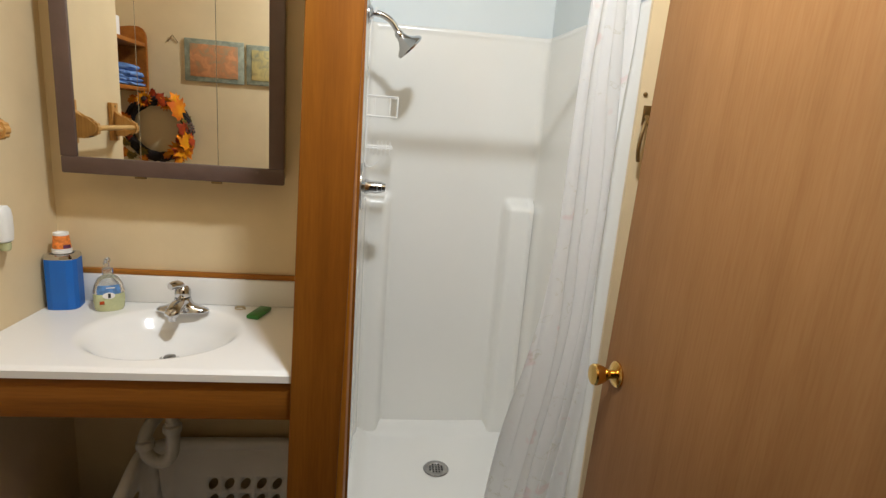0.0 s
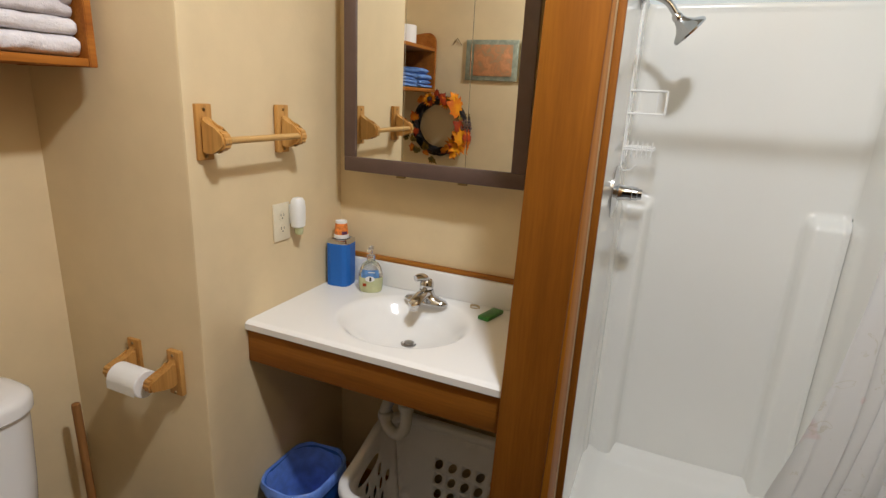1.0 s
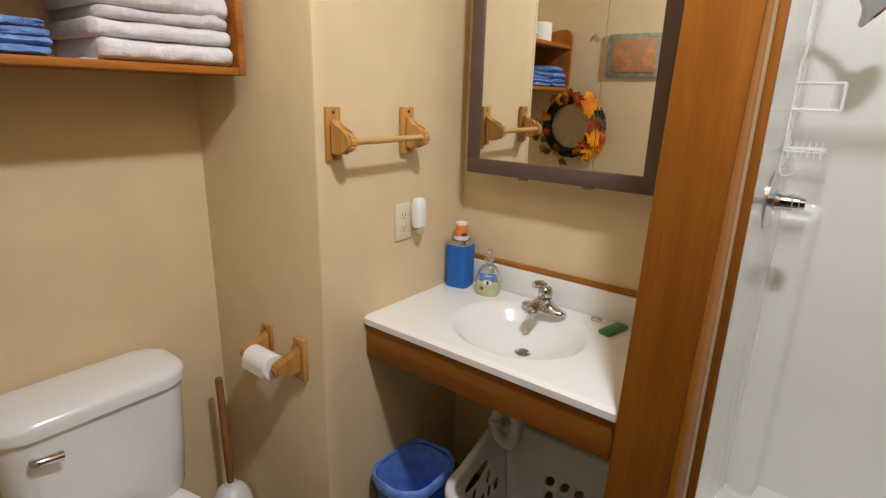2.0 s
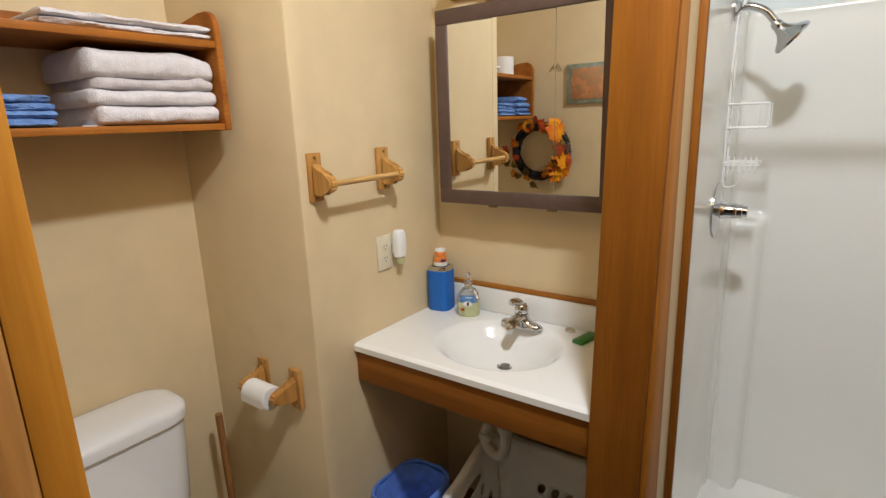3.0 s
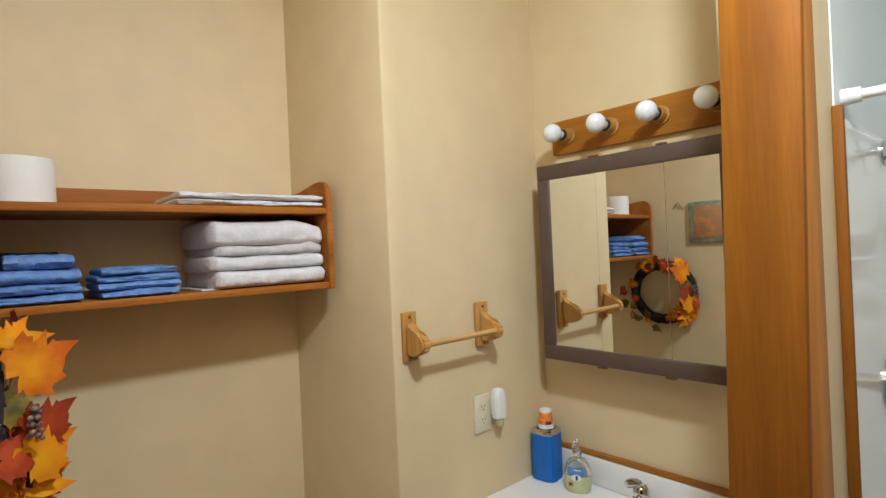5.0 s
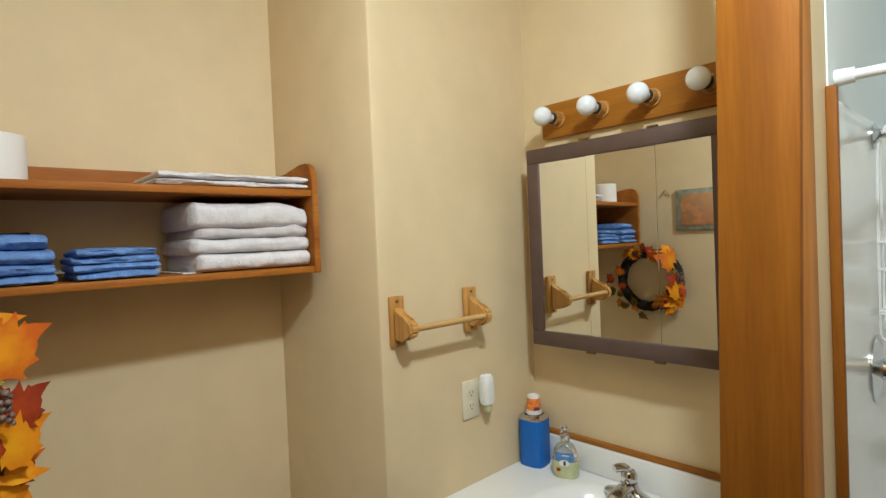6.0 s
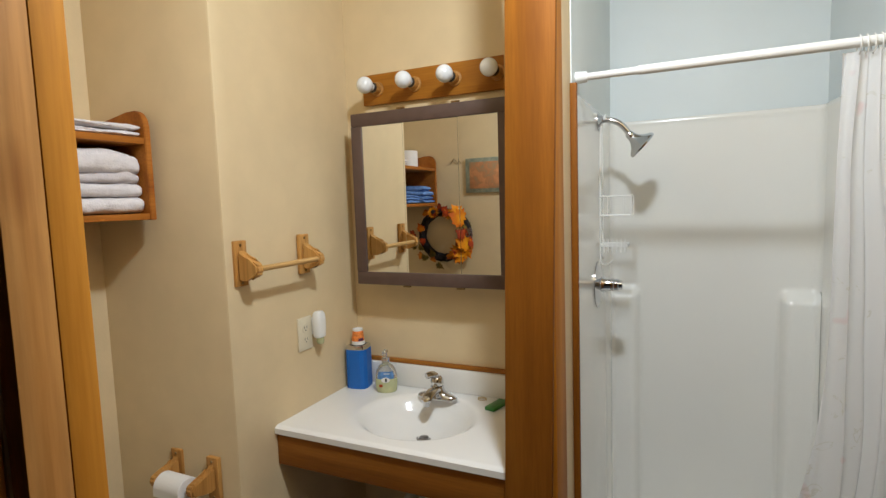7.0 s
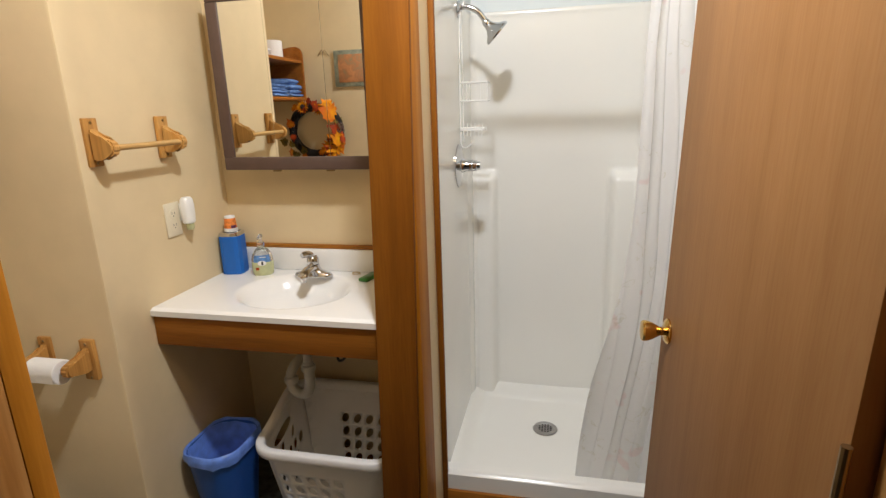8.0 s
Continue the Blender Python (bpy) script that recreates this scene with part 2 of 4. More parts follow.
M_LEAF = [leaf_mat("leaf_amber", (0.66, 0.25, 0.008), (0.50, 0.10, 0.008), 0.15), leaf_mat("leaf_red", (0.42, 0.055, 0.008), (0.26, 0.03, 0.008), 0.2), leaf_mat("leaf_gold", (0.78, 0.34, 0.008), (0.72, 0.22, 0.006), 0.12), leaf_mat("leaf_olive", (0.07, 0.06, 0.012), (0.22, 0.13, 0.012), 0.25)]
M_TWIG = plain("dark_twig", (0.014, 0.008, 0.006), 0.8, var=0.4, scale=60, grain=0.6, gscale=200)
M_SEED = plain("sunflower_heart", (0.03, 0.014, 0.008), 0.8, var=0.4, scale=200)
M_BERRY = plain("dusty_berry", (0.16, 0.10, 0.08), 0.4, var=0.4, scale=60, island=0.4)

# ---------------------------------------------------------------- mesh tools
ORIGIN = {}


def thing(name, at, label, category, group="", kind=""):
    ob = new(name)
    ob.location = at
    ORIGIN[ob] = Vector(at)
    return tagged(ob, label, category, group, kind)


def mesh_of(name, bm, material, angle=0.6, offset=None):
    if offset is not None:
        bmesh.ops.translate(bm, verts=bm.verts[:], vec=-offset)
    bmesh.ops.recalc_face_normals(bm, faces=bm.faces[:])
    for f in bm.faces:
        f.smooth = True
    for e in bm.edges:
        if len(e.link_faces) == 2 and e.calc_face_angle(0) > angle:
            e.smooth = False
    me = bpy.data.meshes.new(name)
    bm.to_mesh(me)
    bm.free()
    me.materials.append(material)
    return me


def part(name, bm, material, parent, label="", angle=0.6):
    """One bmesh, in world coordinates, as a mesh object under a thing or a part."""
    at = ORIGIN[parent]
    ob = new(name, mesh_of(name, bm, material, angle, at))
    ob.parent = parent
    ORIGIN[ob] = at
    if label:
        ob["label"] = label
    return ob


def single(name, bm, material, at, label, category, group="", kind="", angle=0.6):
    """A thing that is one mesh."""
    ob = new(name, mesh_of(name, bm, material, angle, Vector(at)))
    ob.location = at
    ORIGIN[ob] = Vector(at)
    return tagged(ob, label, category, group, kind)


def box(x0, x1, y0, y1, z0, z1, bevel=0.0, segments=2, bm=None):
    own = bmesh.new()
    bmesh.ops.create_cube(own, size=1, matrix=Matrix.LocRotScale(((x0 + x1) / 2, (y0 + y1) / 2, (z0 + z1) / 2), None, (abs(x1 - x0), abs(y1 - y0), abs(z1 - z0))))
    if bevel:
        bmesh.ops.bevel(own, geom=own.edges[:], offset=bevel, segments=segments, affect="EDGES", profile=0.5, clamp_overlap=True)
    return merge(bm, own)


def merge(bm, own):
    if bm is None:
        return own
    me = bpy.data.meshes.new("tmp")
    own.to_mesh(me)
    own.free()
    bm.from_mesh(me)
    bpy.data.meshes.remove(me)
    return bm


def turned(bm, m):
    bmesh.ops.transform(bm, matrix=m, verts=bm.verts[:])
    return bm


def loft(rings, cap0=True, cap1=True, closed=True, bm=None):
    bm = bm or bmesh.new()
    vs = [[bm.verts.new(p) for p in r] for r in rings]
    n = len(vs[0])
    for a, b in zip(vs, vs[1:]):
        for i in range(n if closed else n - 1):
            j = (i + 1) % n
            bm.faces.new((a[i], a[j], b[j], b[i]))
    if cap0:
        bm.faces.new(vs[0][::-1])
    if cap1:
        bm.faces.new(vs[-1])
    return bm


def lathe(profile, m=None, segs=28, bm=None):
    """Turn (radius, height) pairs round z, then place by m."""
    m = m or Matrix()
    rings = [[m @ Vector((max(r, 0.0002) * math.cos(2 * math.pi * i / segs), max(r, 0.0002) * math.sin(2 * math.pi * i / segs), z)) for i in range(segs)] for r, z in profile]
    return loft(rings, bm=bm)


def along(a, b):
    """The pose whose z runs from a to b."""
    a, b = Vector(a), Vector(b)
    return Matrix.Translation(a) @ (b - a).to_track_quat("Z", "Y").to_matrix().to_4x4()


def smooth_path(points, n=6):
    p = [Vector(q) for q in points]
    p = [2 * p[0] - p[1]] + p + [2 * p[-1] - p[-2]]
    out = []
    for i in range(1, len(p) - 2):
        for k in range(n):
            t = k / n
            out.append(0.5 * (2 * p[i] + (p[i + 1] - p[i - 1]) * t + (2 * p[i - 1] - 5 * p[i] + 4 * p[i + 1] - p[i + 2]) * t * t + (3 * p[i] - p[i - 1] - 3 * p[i + 1] + p[i + 2]) * t ** 3))
    out.append(p[-2])
    return out


def tube(points, r, segs=10, bm=None):
    p = [Vector(q) for q in points]
    radius = r if callable(r) else (lambda t: r)
    rings, up = [], None
    for i, q in enumerate(p):
        d = (p[min(i + 1, len(p) - 1)] - p[max(i - 1, 0)]).normalized()
        if up is None:
            up = d.orthogonal().normalized()
        up = (up - d * up.dot(d)).normalized()
        side = d.cross(up)
        k = radius(i / (len(p) - 1))
        rings.append([q + k * (math.cos(2 * math.pi * j / segs) * up + math.sin(2 * math.pi * j / segs) * side) for j in range(segs)])
    return loft(rings, bm=bm)


def prism(poly, axis, a, b, bevel=0.0):
    """A polygon of (u, v) pairs drawn out along an axis from a to b."""
    place = {"x": lambda u, v, w: (w, u, v), "y": lambda u, v, w: (u, w, v), "z": lambda u, v, w: (u, v, w)}[axis]
    bm = loft([[place(u, v, a) for u, v in poly], [place(u, v, b) for u, v in poly]])
    if bevel:
        bmesh.ops.bevel(bm, geom=bm.edges[:], offset=bevel, segments=2, affect="EDGES", clamp_overlap=True)
    return bm


def rounded(cx, cy, hx, hy, r, n=6, power=None):
    """A rounded rectangle as (x, y) pairs."""
    out = []
    for k, (sx, sy) in enumerate(((1, 1), (-1, 1), (-1, -1), (1, -1))):
        for i in range(n + 1):
            a = math.pi / 2 * (k + i / n)
            out.append((cx + sx * (hx - r) + r * math.cos(a), cy + sy * (hy - r) + r * math.sin(a)))
    return out


def field(x0, x1, y0, y1, nx, ny, f):
    """A sheet over a rectangle at height f(x, y)."""
    bm = bmesh.new()
    vs = [[bm.verts.new((x0 + (x1 - x0) * i / nx, y0 + (y1 - y0) * j / ny, 0)) for i in range(nx + 1)] for j in range(ny + 1)]
    for row in vs:
        for v in row:
            v.co.z = f(v.co.x, v.co.y)
    for a, b in zip(vs, vs[1:]):
        for i in range(nx):
            bm.faces.new((a[i], a[i + 1], b[i + 1], b[i]))
    return bm


def skirt(bm, z):
    edges = [e for e in bm.edges if e.is_boundary]
    ext = bmesh.ops.extrude_edge_only(bm, edges=edges)
    for v in ext["geom"]:
        if isinstance(v, bmesh.types.BMVert):
            v.co.z = z
    return bm


def step(a, b, x):
    t = min(1, max(0, (x - a) / (b - a)))
    return t * t * (3 - 2 * t)


def structure(name, bm, material, label, category):
    return single(name, bm, material, (0, 0, 0), label, category, kind="structure")


# ---------------------------------------------------------------- the large structure
WX, TPY, SOUTH, TOP = -0.475, -0.657, -1.482, 2.68
OUT = -1.522
SX0, SX1, SY0, SY1 = 0.885, 1.70, -0.18, 0.61


def stall_right(y):
    """The stall's right wall opens outwards to the front."""
    return 1.636 + 0.064 * (SY1 - y) / (SY1 - SY0)


structure("floor", box(-0.6, 2.0, -3.2, 0.75, -0.08, 0), M_FLOOR, "dark mottled slate-coloured vinyl bathroom floor", "floor")
structure("ceiling", box(-0.6, 2.0, -3.2, 0.75, TOP, TOP + 0.1), M_CEIL, "unseen ceiling in cream darkened to cut bounced light", "ceiling")
structure("wall_west", box(WX - 0.1, WX, SOUTH - 0.1, 0.1, 0, TOP), M_WALL, "cream wall behind the toilet", "wall")
flare = [(WX, -0.680), (0.008, -0.652), (0.015, -0.648), (0.017, -0.640), (0.004, -0.59), (0.0, -0.5), (0.0, 0.0), (WX, 0.0)]
structure("wall_chase", prism(flare, "z", 0, TOP), M_WALL, "cream wall block between toilet and vanity", "wall")
structure("wall_north", box(WX, 0.79, 0.0, 0.1, 0, TOP), M_WALL, "cream wall behind the vanity mirror", "wall")
structure("wall_partition", box(0.79, 0.8835, -0.482, 0.1, 0, TOP), M_WALL, "cream partition between vanity and shower", "wall")
structure("wall_shower_left", box(0.79, 0.866, 0.1, 0.72, 0, TOP), M_SHOWER_WALL, "pale blue-white painted wall beside the shower", "wall")
structure("wall_shower_back", box(0.866, SX1 + 0.12, SY1 + 0.02, 0.72, 0, TOP), M_SHOWER_WALL, "pale blue-white painted wall above the shower", "wall")
structure("wall_shower_right", prism([(stall_right(SY1) + 0.006, SY1 + 0.0195), (1.81, SY1 + 0.0195), (1.81, SY0 + 0.002), (stall_right(SY0) + 0.006, SY0 + 0.002)], "z", 0, TOP), M_SHOWER_WALL, "pale blue-white painted side wall above the shower stall", "wall")
structure("wall_shower_side", box(0.8665, 0.8865, -0.168, SY1 + 0.02, 1.87, TOP), M_SHOWER_WALL, "pale blue-white painted side wall of the shower", "wall")
structure("wall_east", box(1.80, 1.90, -1.6, SY0, 0, TOP), M_WALL, "cream wall behind the open door", "wall")
structure("wall_shower_front", box(1.674, 1.82, SY0 - 0.012, SY0 + 0.001, 0, TOP), M_WALL, "cream wall strip beside the shower", "wall")
bm = box(WX, 0.735, OUT, SOUTH, 0, TOP)
box(0.735, 1.66, OUT, SOUTH, 2.06, TOP, bm=bm)
box(1.66, 1.80, OUT, SOUTH, 0, TOP, bm=bm)
structure("wall_south", bm, M_WALL, "cream wall with the doorway", "wall")
bm = box(-0.6, -0.5, -3.2, OUT, 0, TOP)
box(-0.6, 2.0, -3.2, -3.1, 0, TOP, bm=bm)
box(1.9, 2.0, -3.2, OUT, 0, TOP, bm=bm)
structure("wall_hall", bm, M_HALL, "dark wood-panelled hall walls", "wall")

casing = thing("casing_partition", (0.84, -0.49, 0), "orange-stained wooden casing on the partition end", "trim", kind="structure")
LEAN = Matrix(((1, 0, 0.022, -0.022), (0, 1, 0, 0), (0, 0, 1, 0), (0, 0, 0, 1)))
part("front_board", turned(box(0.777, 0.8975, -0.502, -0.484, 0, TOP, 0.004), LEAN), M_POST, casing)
# paler than front_board: the light on this side is in its colour
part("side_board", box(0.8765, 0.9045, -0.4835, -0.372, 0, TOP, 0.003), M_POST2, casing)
structure("trim_shower", box(0.884, 0.903, -0.186, -0.170, 0.0, 1.885, 0.002), M_POST, "thin stained wooden strip at the shower edge", "trim")
structure("trim_pan", box(0.903, 1.70, -0.194, -0.1805, 0.0, 0.076, 0.003), M_TRIMX, "stained wooden strip along the shower pan", "trim")
bm = prism([(WX, -0.693), (0.008, -0.665), (0.008, -0.6525), (WX, -0.6805)], "z", 0, 0.075, 0.003)
structure("baseboard_chase", bm, M_TRIMX, "stained wooden baseboard", "baseboard")
structure("baseboard_alcove", box(0.0, 0.79, -0.0125, -0.0005, 0, 0.075, 0.003), M_TRIMX, "stained wooden baseboard under the vanity", "baseboard")
jamb = thing("casing_door", (1.15, SOUTH, 0), "orange pine door jamb and casing", "trim", kind="structure")
part("jamb_board", box(0.736, 0.758, -1.489, SOUTH + 0.0185, 0, 2.06, 0.0008), M_POST2, jamb)
part("stop_board", box(0.735, 0.7572, OUT + 0.002, -1.4892, 0, 2.06, 0.0008), M_JAMB, jamb, "paler pine stop board")
part("inner_casing", box(0.68, 0.7355, SOUTH + 0.0005, SOUTH + 0.016, 0, 2.12, 0.003), M_POST2, jamb)
part("outer_casing", box(0.66, 0.7345, OUT - 0.014, OUT - 0.0005, 0, 2.12, 0.003), M_JAMB, jamb)
part("head_jamb", box(0.759, 1.633, OUT + 0.002, SOUTH + 0.018, 2.04, 2.06, 0.003), M_JAMB, jamb)
part("hinge_jamb", box(1.634, 1.66, OUT + 0.002, -1.262, 0, 2.06, 0.003), M_JAMB, jamb)

# ---------------------------------------------------------------- shower
shower = thing("shower_stall", (1.29, 0.2, 0), "white glossy fibreglass shower stall with moulded corner columns", "shower")


def pan_height(x, y):
    edge_x = stall_right(y)
    side = max(step(SX0 + 0.10, SX0 + 0.0, x), step(edge_x - 0.10, edge_x, x), step(SY1 - 0.10, SY1, y))
    lip = step(SY0 + 0.10, SY0 + 0.055, y)
    edge = 0.012 * (1 - step(SY0, SY0 + 0.014, y))
    d = math.hypot(x - 1.252, y - 0.30)
    return 0.046 + 0.02 * min(1, d / 0.4) + max(0.04 * side ** 1.6, 0.082 * lip) - edge


part("pan", skirt(field(SX0, SX1, SY0, SY1, 84, 84, pan_height), 0.032), M_GEL, shower)


def surround():
    """The three walls of the stall as one sheet, with columns in the back corners."""
    w, d, r = stall_right(SY1) - SX0, SY1 - SY0 - 0.004, 0.035
    path = []
    for i in range(40):
        path.append((SX0, SY0 + 0.008 + (d - r) * i / 40, 1, 0))
    for i in range(8):
        a = math.pi / 2 * i / 8
        path.append((SX0 + r - r * math.cos(a), SY1 - r + r * math.sin(a), math.cos(a), -math.sin(a)))
    for i in range(61):
        path.append((SX0 + r + (w - 2 * r) * i / 60, SY1, 0, -1))
    for i in range(1, 9):
        a = math.pi / 2 * i / 8
        path.append((SX0 + w - r + r * math.sin(a), SY1 - r + r * math.cos(a), -math.sin(a), -math.cos(a)))
    for i in range(1, 41):
        path.append((stall_right(SY1 - r - (d - r) * i / 40) - 0.003, SY1 - r - (d - r) * i / 40, -1, 0))
    rows, zs = [], [0.048 + 1.817 * k / 110 for k in range(111)]
    for z in zs:
        up = step(1.185, 1.15, z)
        row = []
        for x, y, nx, ny in path:
            left, right = step(1.008, 0.982, x), step(1.500, 1.527, x)
            back = step(SY1 - 0.16, SY1 - 0.10, y)
            k = up * back * max(left, right)
            top = 0.006 * step(1.845, 1.862, z)
            px, py = x + nx * top, y + ny * top
            if abs(ny) > 0.5:
                py -= 0.055 * k
            px += nx * 0.012 * k
            row.append((px, py, z))
        rows.append(row)
    bm = loft(rows, cap0=False, cap1=False, closed=False)
    return bm


panel = part("surround", surround(), M_GEL, shower, angle=1.2)
thick = panel.modifiers.new("thickness", "SOLIDIFY")
thick.thickness, thick.offset = 0.004, -1
drain = part("drain", lathe([(0.0, 0.049), (0.052, 0.049), (0.055, 0.051), (0.052, 0.055), (0.036, 0.0545), (0.034, 0.053), (0.0, 0.053)], Matrix.Translation((1.252, 0.305, 0))), M_STEEL, shower, "round steel drain")
bm = bmesh.new()
for i in range(-2, 3):
    for j in range(-2, 3):
        if i * i + j * j < 6:
            lathe([(0.0, 0.0535), (0.0042, 0.0545), (0.0, 0.0546)], Matrix.Translation((1.252 + 0.0125 * i, 0.305 + 0.0125 * j, 0)), 8, bm)
part("drain_holes", bm, M_DARK, drain, "dark drain holes")

head = thing("shower_fixture", (0.886, 0.29, 1.82), "chrome spray head on a bent arm", "shower fixture")
arm = smooth_path([(0.886, 0.29, 1.834), (0.925, 0.29, 1.837), (0.964, 0.293, 1.821), (0.990, 0.298, 1.791), (1.001, 0.300, 1.776)])
part("arm", tube(arm, 0.0105, 14), M_CHROME, head)
part("flange", lathe([(0.0, 0), (0.034, 0), (0.034, 0.004), (0.022, 0.014), (0.012, 0.018), (0.0, 0.018)], along((0.8895, 0.29, 1.834), (0.95, 0.29, 1.834))), M_CHROME, head)
part("ball_joint", lathe([(0.0, -0.012), (0.011, -0.012), (0.016, 0.0), (0.015, 0.012), (0.011, 0.018), (0.0, 0.018)], along((0.997, 0.300, 1.779), (1.037, 0.309, 1.743))), M_CHROME, head)
axis = along((1.003, 0.302, 1.773), (1.035, 0.310, 1.7435))
part("rose", lathe([(0.0, 0.0), (0.016, 0.0), (0.02, 0.012), (0.032, 0.027), (0.050, 0.040), (0.054, 0.046), (0.053, 0.052), (0.048, 0.052), (0.046, 0.048), (0.0, 0.048)], axis, 36), M_CHROME, head)
bm = bmesh.new()
for k, rr in ((6, 0.014), (12, 0.028), (18, 0.041)):
    for i in range(k):
        a = 2 * math.pi * i / k
        lathe([(0.0, 0.047), (0.0026, 0.047), (0.002, 0.0515), (0.0, 0.0517)], axis @ Matrix.Translation((rr * math.cos(a), rr * math.sin(a), 0)), 6, bm)
part("nozzles", bm, M_SOCKET, head, "dark rubber nozzles")

valve = thing("shower_valve", (0.886, 0.25, 1.245), "chrome single-handle shower valve with a round plate", "shower valve")
part("plate", lathe([(0.0, 0.0), (0.085, 0.0), (0.085, 0.004), (0.06, 0.012), (0.03, 0.016), (0.0, 0.016)], along((0.8895, 0.25, 1.245), (1, 0.25, 1.245)), 40), M_CHROME, valve)
part("handle", lathe([(0.0, 0.012), (0.030, 0.012), (0.027, 0.020), (0.0235, 0.030), (0.0235, 0.056), (0.0215, 0.058), (0.021, 0.072), (0.018, 0.074), (0.016, 0.086), (0.0, 0.087)], along((0.89, 0.25, 1.245), (1, 0.25, 1.245)), 28), M_CHROME, valve)

caddy = thing("shower_caddy", (0.90, 0.29, 1.5), "white wire shower caddy hung from the arm", "shower caddy")
for dy in (-0.03, 0.03):
    part("upright", tube(smooth_path([(0.915, 0.29, 1.850), (0.902, 0.29 + dy * 0.35, 1.825), (0.899, 0.29 + dy * 0.8, 1.70), (0.899, 0.29 + dy, 1.56), (0.899, 0.29 + dy, 1.33)]), 0.0031, 6), M_WHITEP, caddy)
part("hook_loop", tube(smooth_path([(0.915, 0.27, 1.837), (0.915, 0.275, 1.850), (0.915, 0.29, 1.854), (0.915, 0.305, 1.850), (0.915, 0.31, 1.837)]), 0.004, 6), M_WHITEP, caddy)


def wire_tray(z0, z1, depth, half, bars):
    for z in (z0, z1):
        loop = [(0.899, 0.29 - half, z), (0.899 + depth, 0.29 - half, z), (0.899 + depth, 0.29 + half, z), (0.899, 0.29 + half, z), (0.899, 0.29 - half, z)]
        part("tray_rim", tube(loop, 0.003, 6), M_WHITEP, caddy)
    for i in range(bars):
        x = 0.899 + depth * (i + 0.5) / bars
        part("tray_wire", tube([(x, 0.29 - half, z1), (x, 0.29 - half, z0), (x, 0.29 + half, z0), (x, 0.29 + half, z1)], 0.0014, 5), M_WHITEP, caddy)
    for y in (-half, half):
        part("tray_post", tube([(0.899 + depth, 0.29 + y, z0), (0.899 + depth, 0.29 + y, z1)], 0.003, 6), M_WHITEP, caddy)


wire_tray(1.494, 1.563, 0.106, 0.034, 2)
wire_tray(1.383, 1.390, 0.092, 0.034, 2)
for i in range(6):
    x = 0.912 + 0.0145 * i
    part("tray_hook", tube(smooth_path([(x, 0.255, 1.41), (x, 0.253, 1.385), (x, 0.251, 1.366), (x, 0.241, 1.362), (x, 0.239, 1.372)], 3), 0.0021, 5), M_WHITEP, caddy)
part("lower_hook", tube(smooth_path([(0.899, 0.26, 1.335), (0.905, 0.26, 1.318), (0.925, 0.26, 1.318), (0.945, 0.26, 1.335)], 4), 0.0022, 6), M_WHITEP, caddy)

rod = thing("curtain_rod", (0.89, -0.11, 1.912), "white tension rod across the shower", "curtain rod")
part("thin_tube", tube([(0.8875, -0.11, 1.912), (1.10, -0.11, 1.912)], 0.0105, 18), M_WHITEP, rod)
part("thick_tube", tube([(1.06, -0.11, 1.912), (1.694, -0.11, 1.912)], 0.0128, 18), M_WHITEP, rod)
for x0, x1 in ((0.887, 0.921), (1.6965, 1.66)):
    part("end_cap", lathe([(0.0, 0.0), (0.017, 0.0), (0.0175, 0.004), (0.0155, abs(x1 - x0)), (0.0, abs(x1 - x0))], along((x0, -0.11, 1.912), (x1, -0.11, 1.912)), 20), M_WHITEP, rod)

curtain = thing("shower_curtain", (1.6, -0.11, 1.0), "white vinyl shower curtain with faint floral print, drawn aside", "shower curtain")


def curtain_sheet():
    rows = []
    for j in range(71):
        v = j / 70
        z = 1.892 - 1.81 * v
        x0 = 1.528 - 0.012 * step(0.3, 0.5, v) - 0.150 * step(0.42, 1.0, v) + 0.012 * noise.noise((0.3, 7 * v, 2.2)) * step(0.1, 0.5, v)
        x1 = 1.668 - 0.006 * v
        amp = 0.008 + 0.001 * v
        row = []
        for i in range(121):
            u = i / 120
            ph = 2 * math.pi * (2.6 * u + 0.3 * math.sin(5 * v + 3 * u))
            y = -0.105 + amp * math.sin(ph) + 0.004 * math.sin(2.3 * ph + 2 * v) + 0.05 * v * (0.5 - u) + 0.02 * step(0.6, 1, v)
            x = x0 + (x1 - x0) * (u + 0.03 * math.sin(2 * ph)) + 0.008 * noise.noise((4 * u, 6 * v, 1.3))
            row.append((x, y, z + 0.004 * math.sin(ph) * (v > 0.97)))
        rows.append(row)
    return loft(rows, False, False, False)


sheet = part("sheet", curtain_sheet(), M_CURTAIN, curtain, angle=2.0)
for i in range(9):
    x = 1.560 + 0.0140 * i
    ring = [Vector((x, -0.11 + 0.021 * math.sin(a), 1.906 + 0.022 * math.cos(a))) for a in [2 * math.pi * k / 16 for k in range(17)]]
    part("ring", tube(ring, 0.0016, 5), M_WHITEP, curtain)

# ---------------------------------------------------------------- door
SWING = Matrix(((1, 0, 0.022, -0.022), (0, 1, 0, 0), (0, 0, 1, 0), (0, 0, 0, 1))) @ Matrix.Translation((1.602, -1.261, 0)) @ Matrix.Rotation(radians(3.2), 4, "Z") @ Matrix.Translation((-1.55, 1.31, 0))
door = thing("door", (1.58, -0.86, 0), "open flush lauan door with a brass knob", "door", kind="structure")
slab = part("slab", turned(box(1.55, 1.585, -1.31, -0.525, 0.012, 2.03, 0.002), SWING), M_DOOR, door)


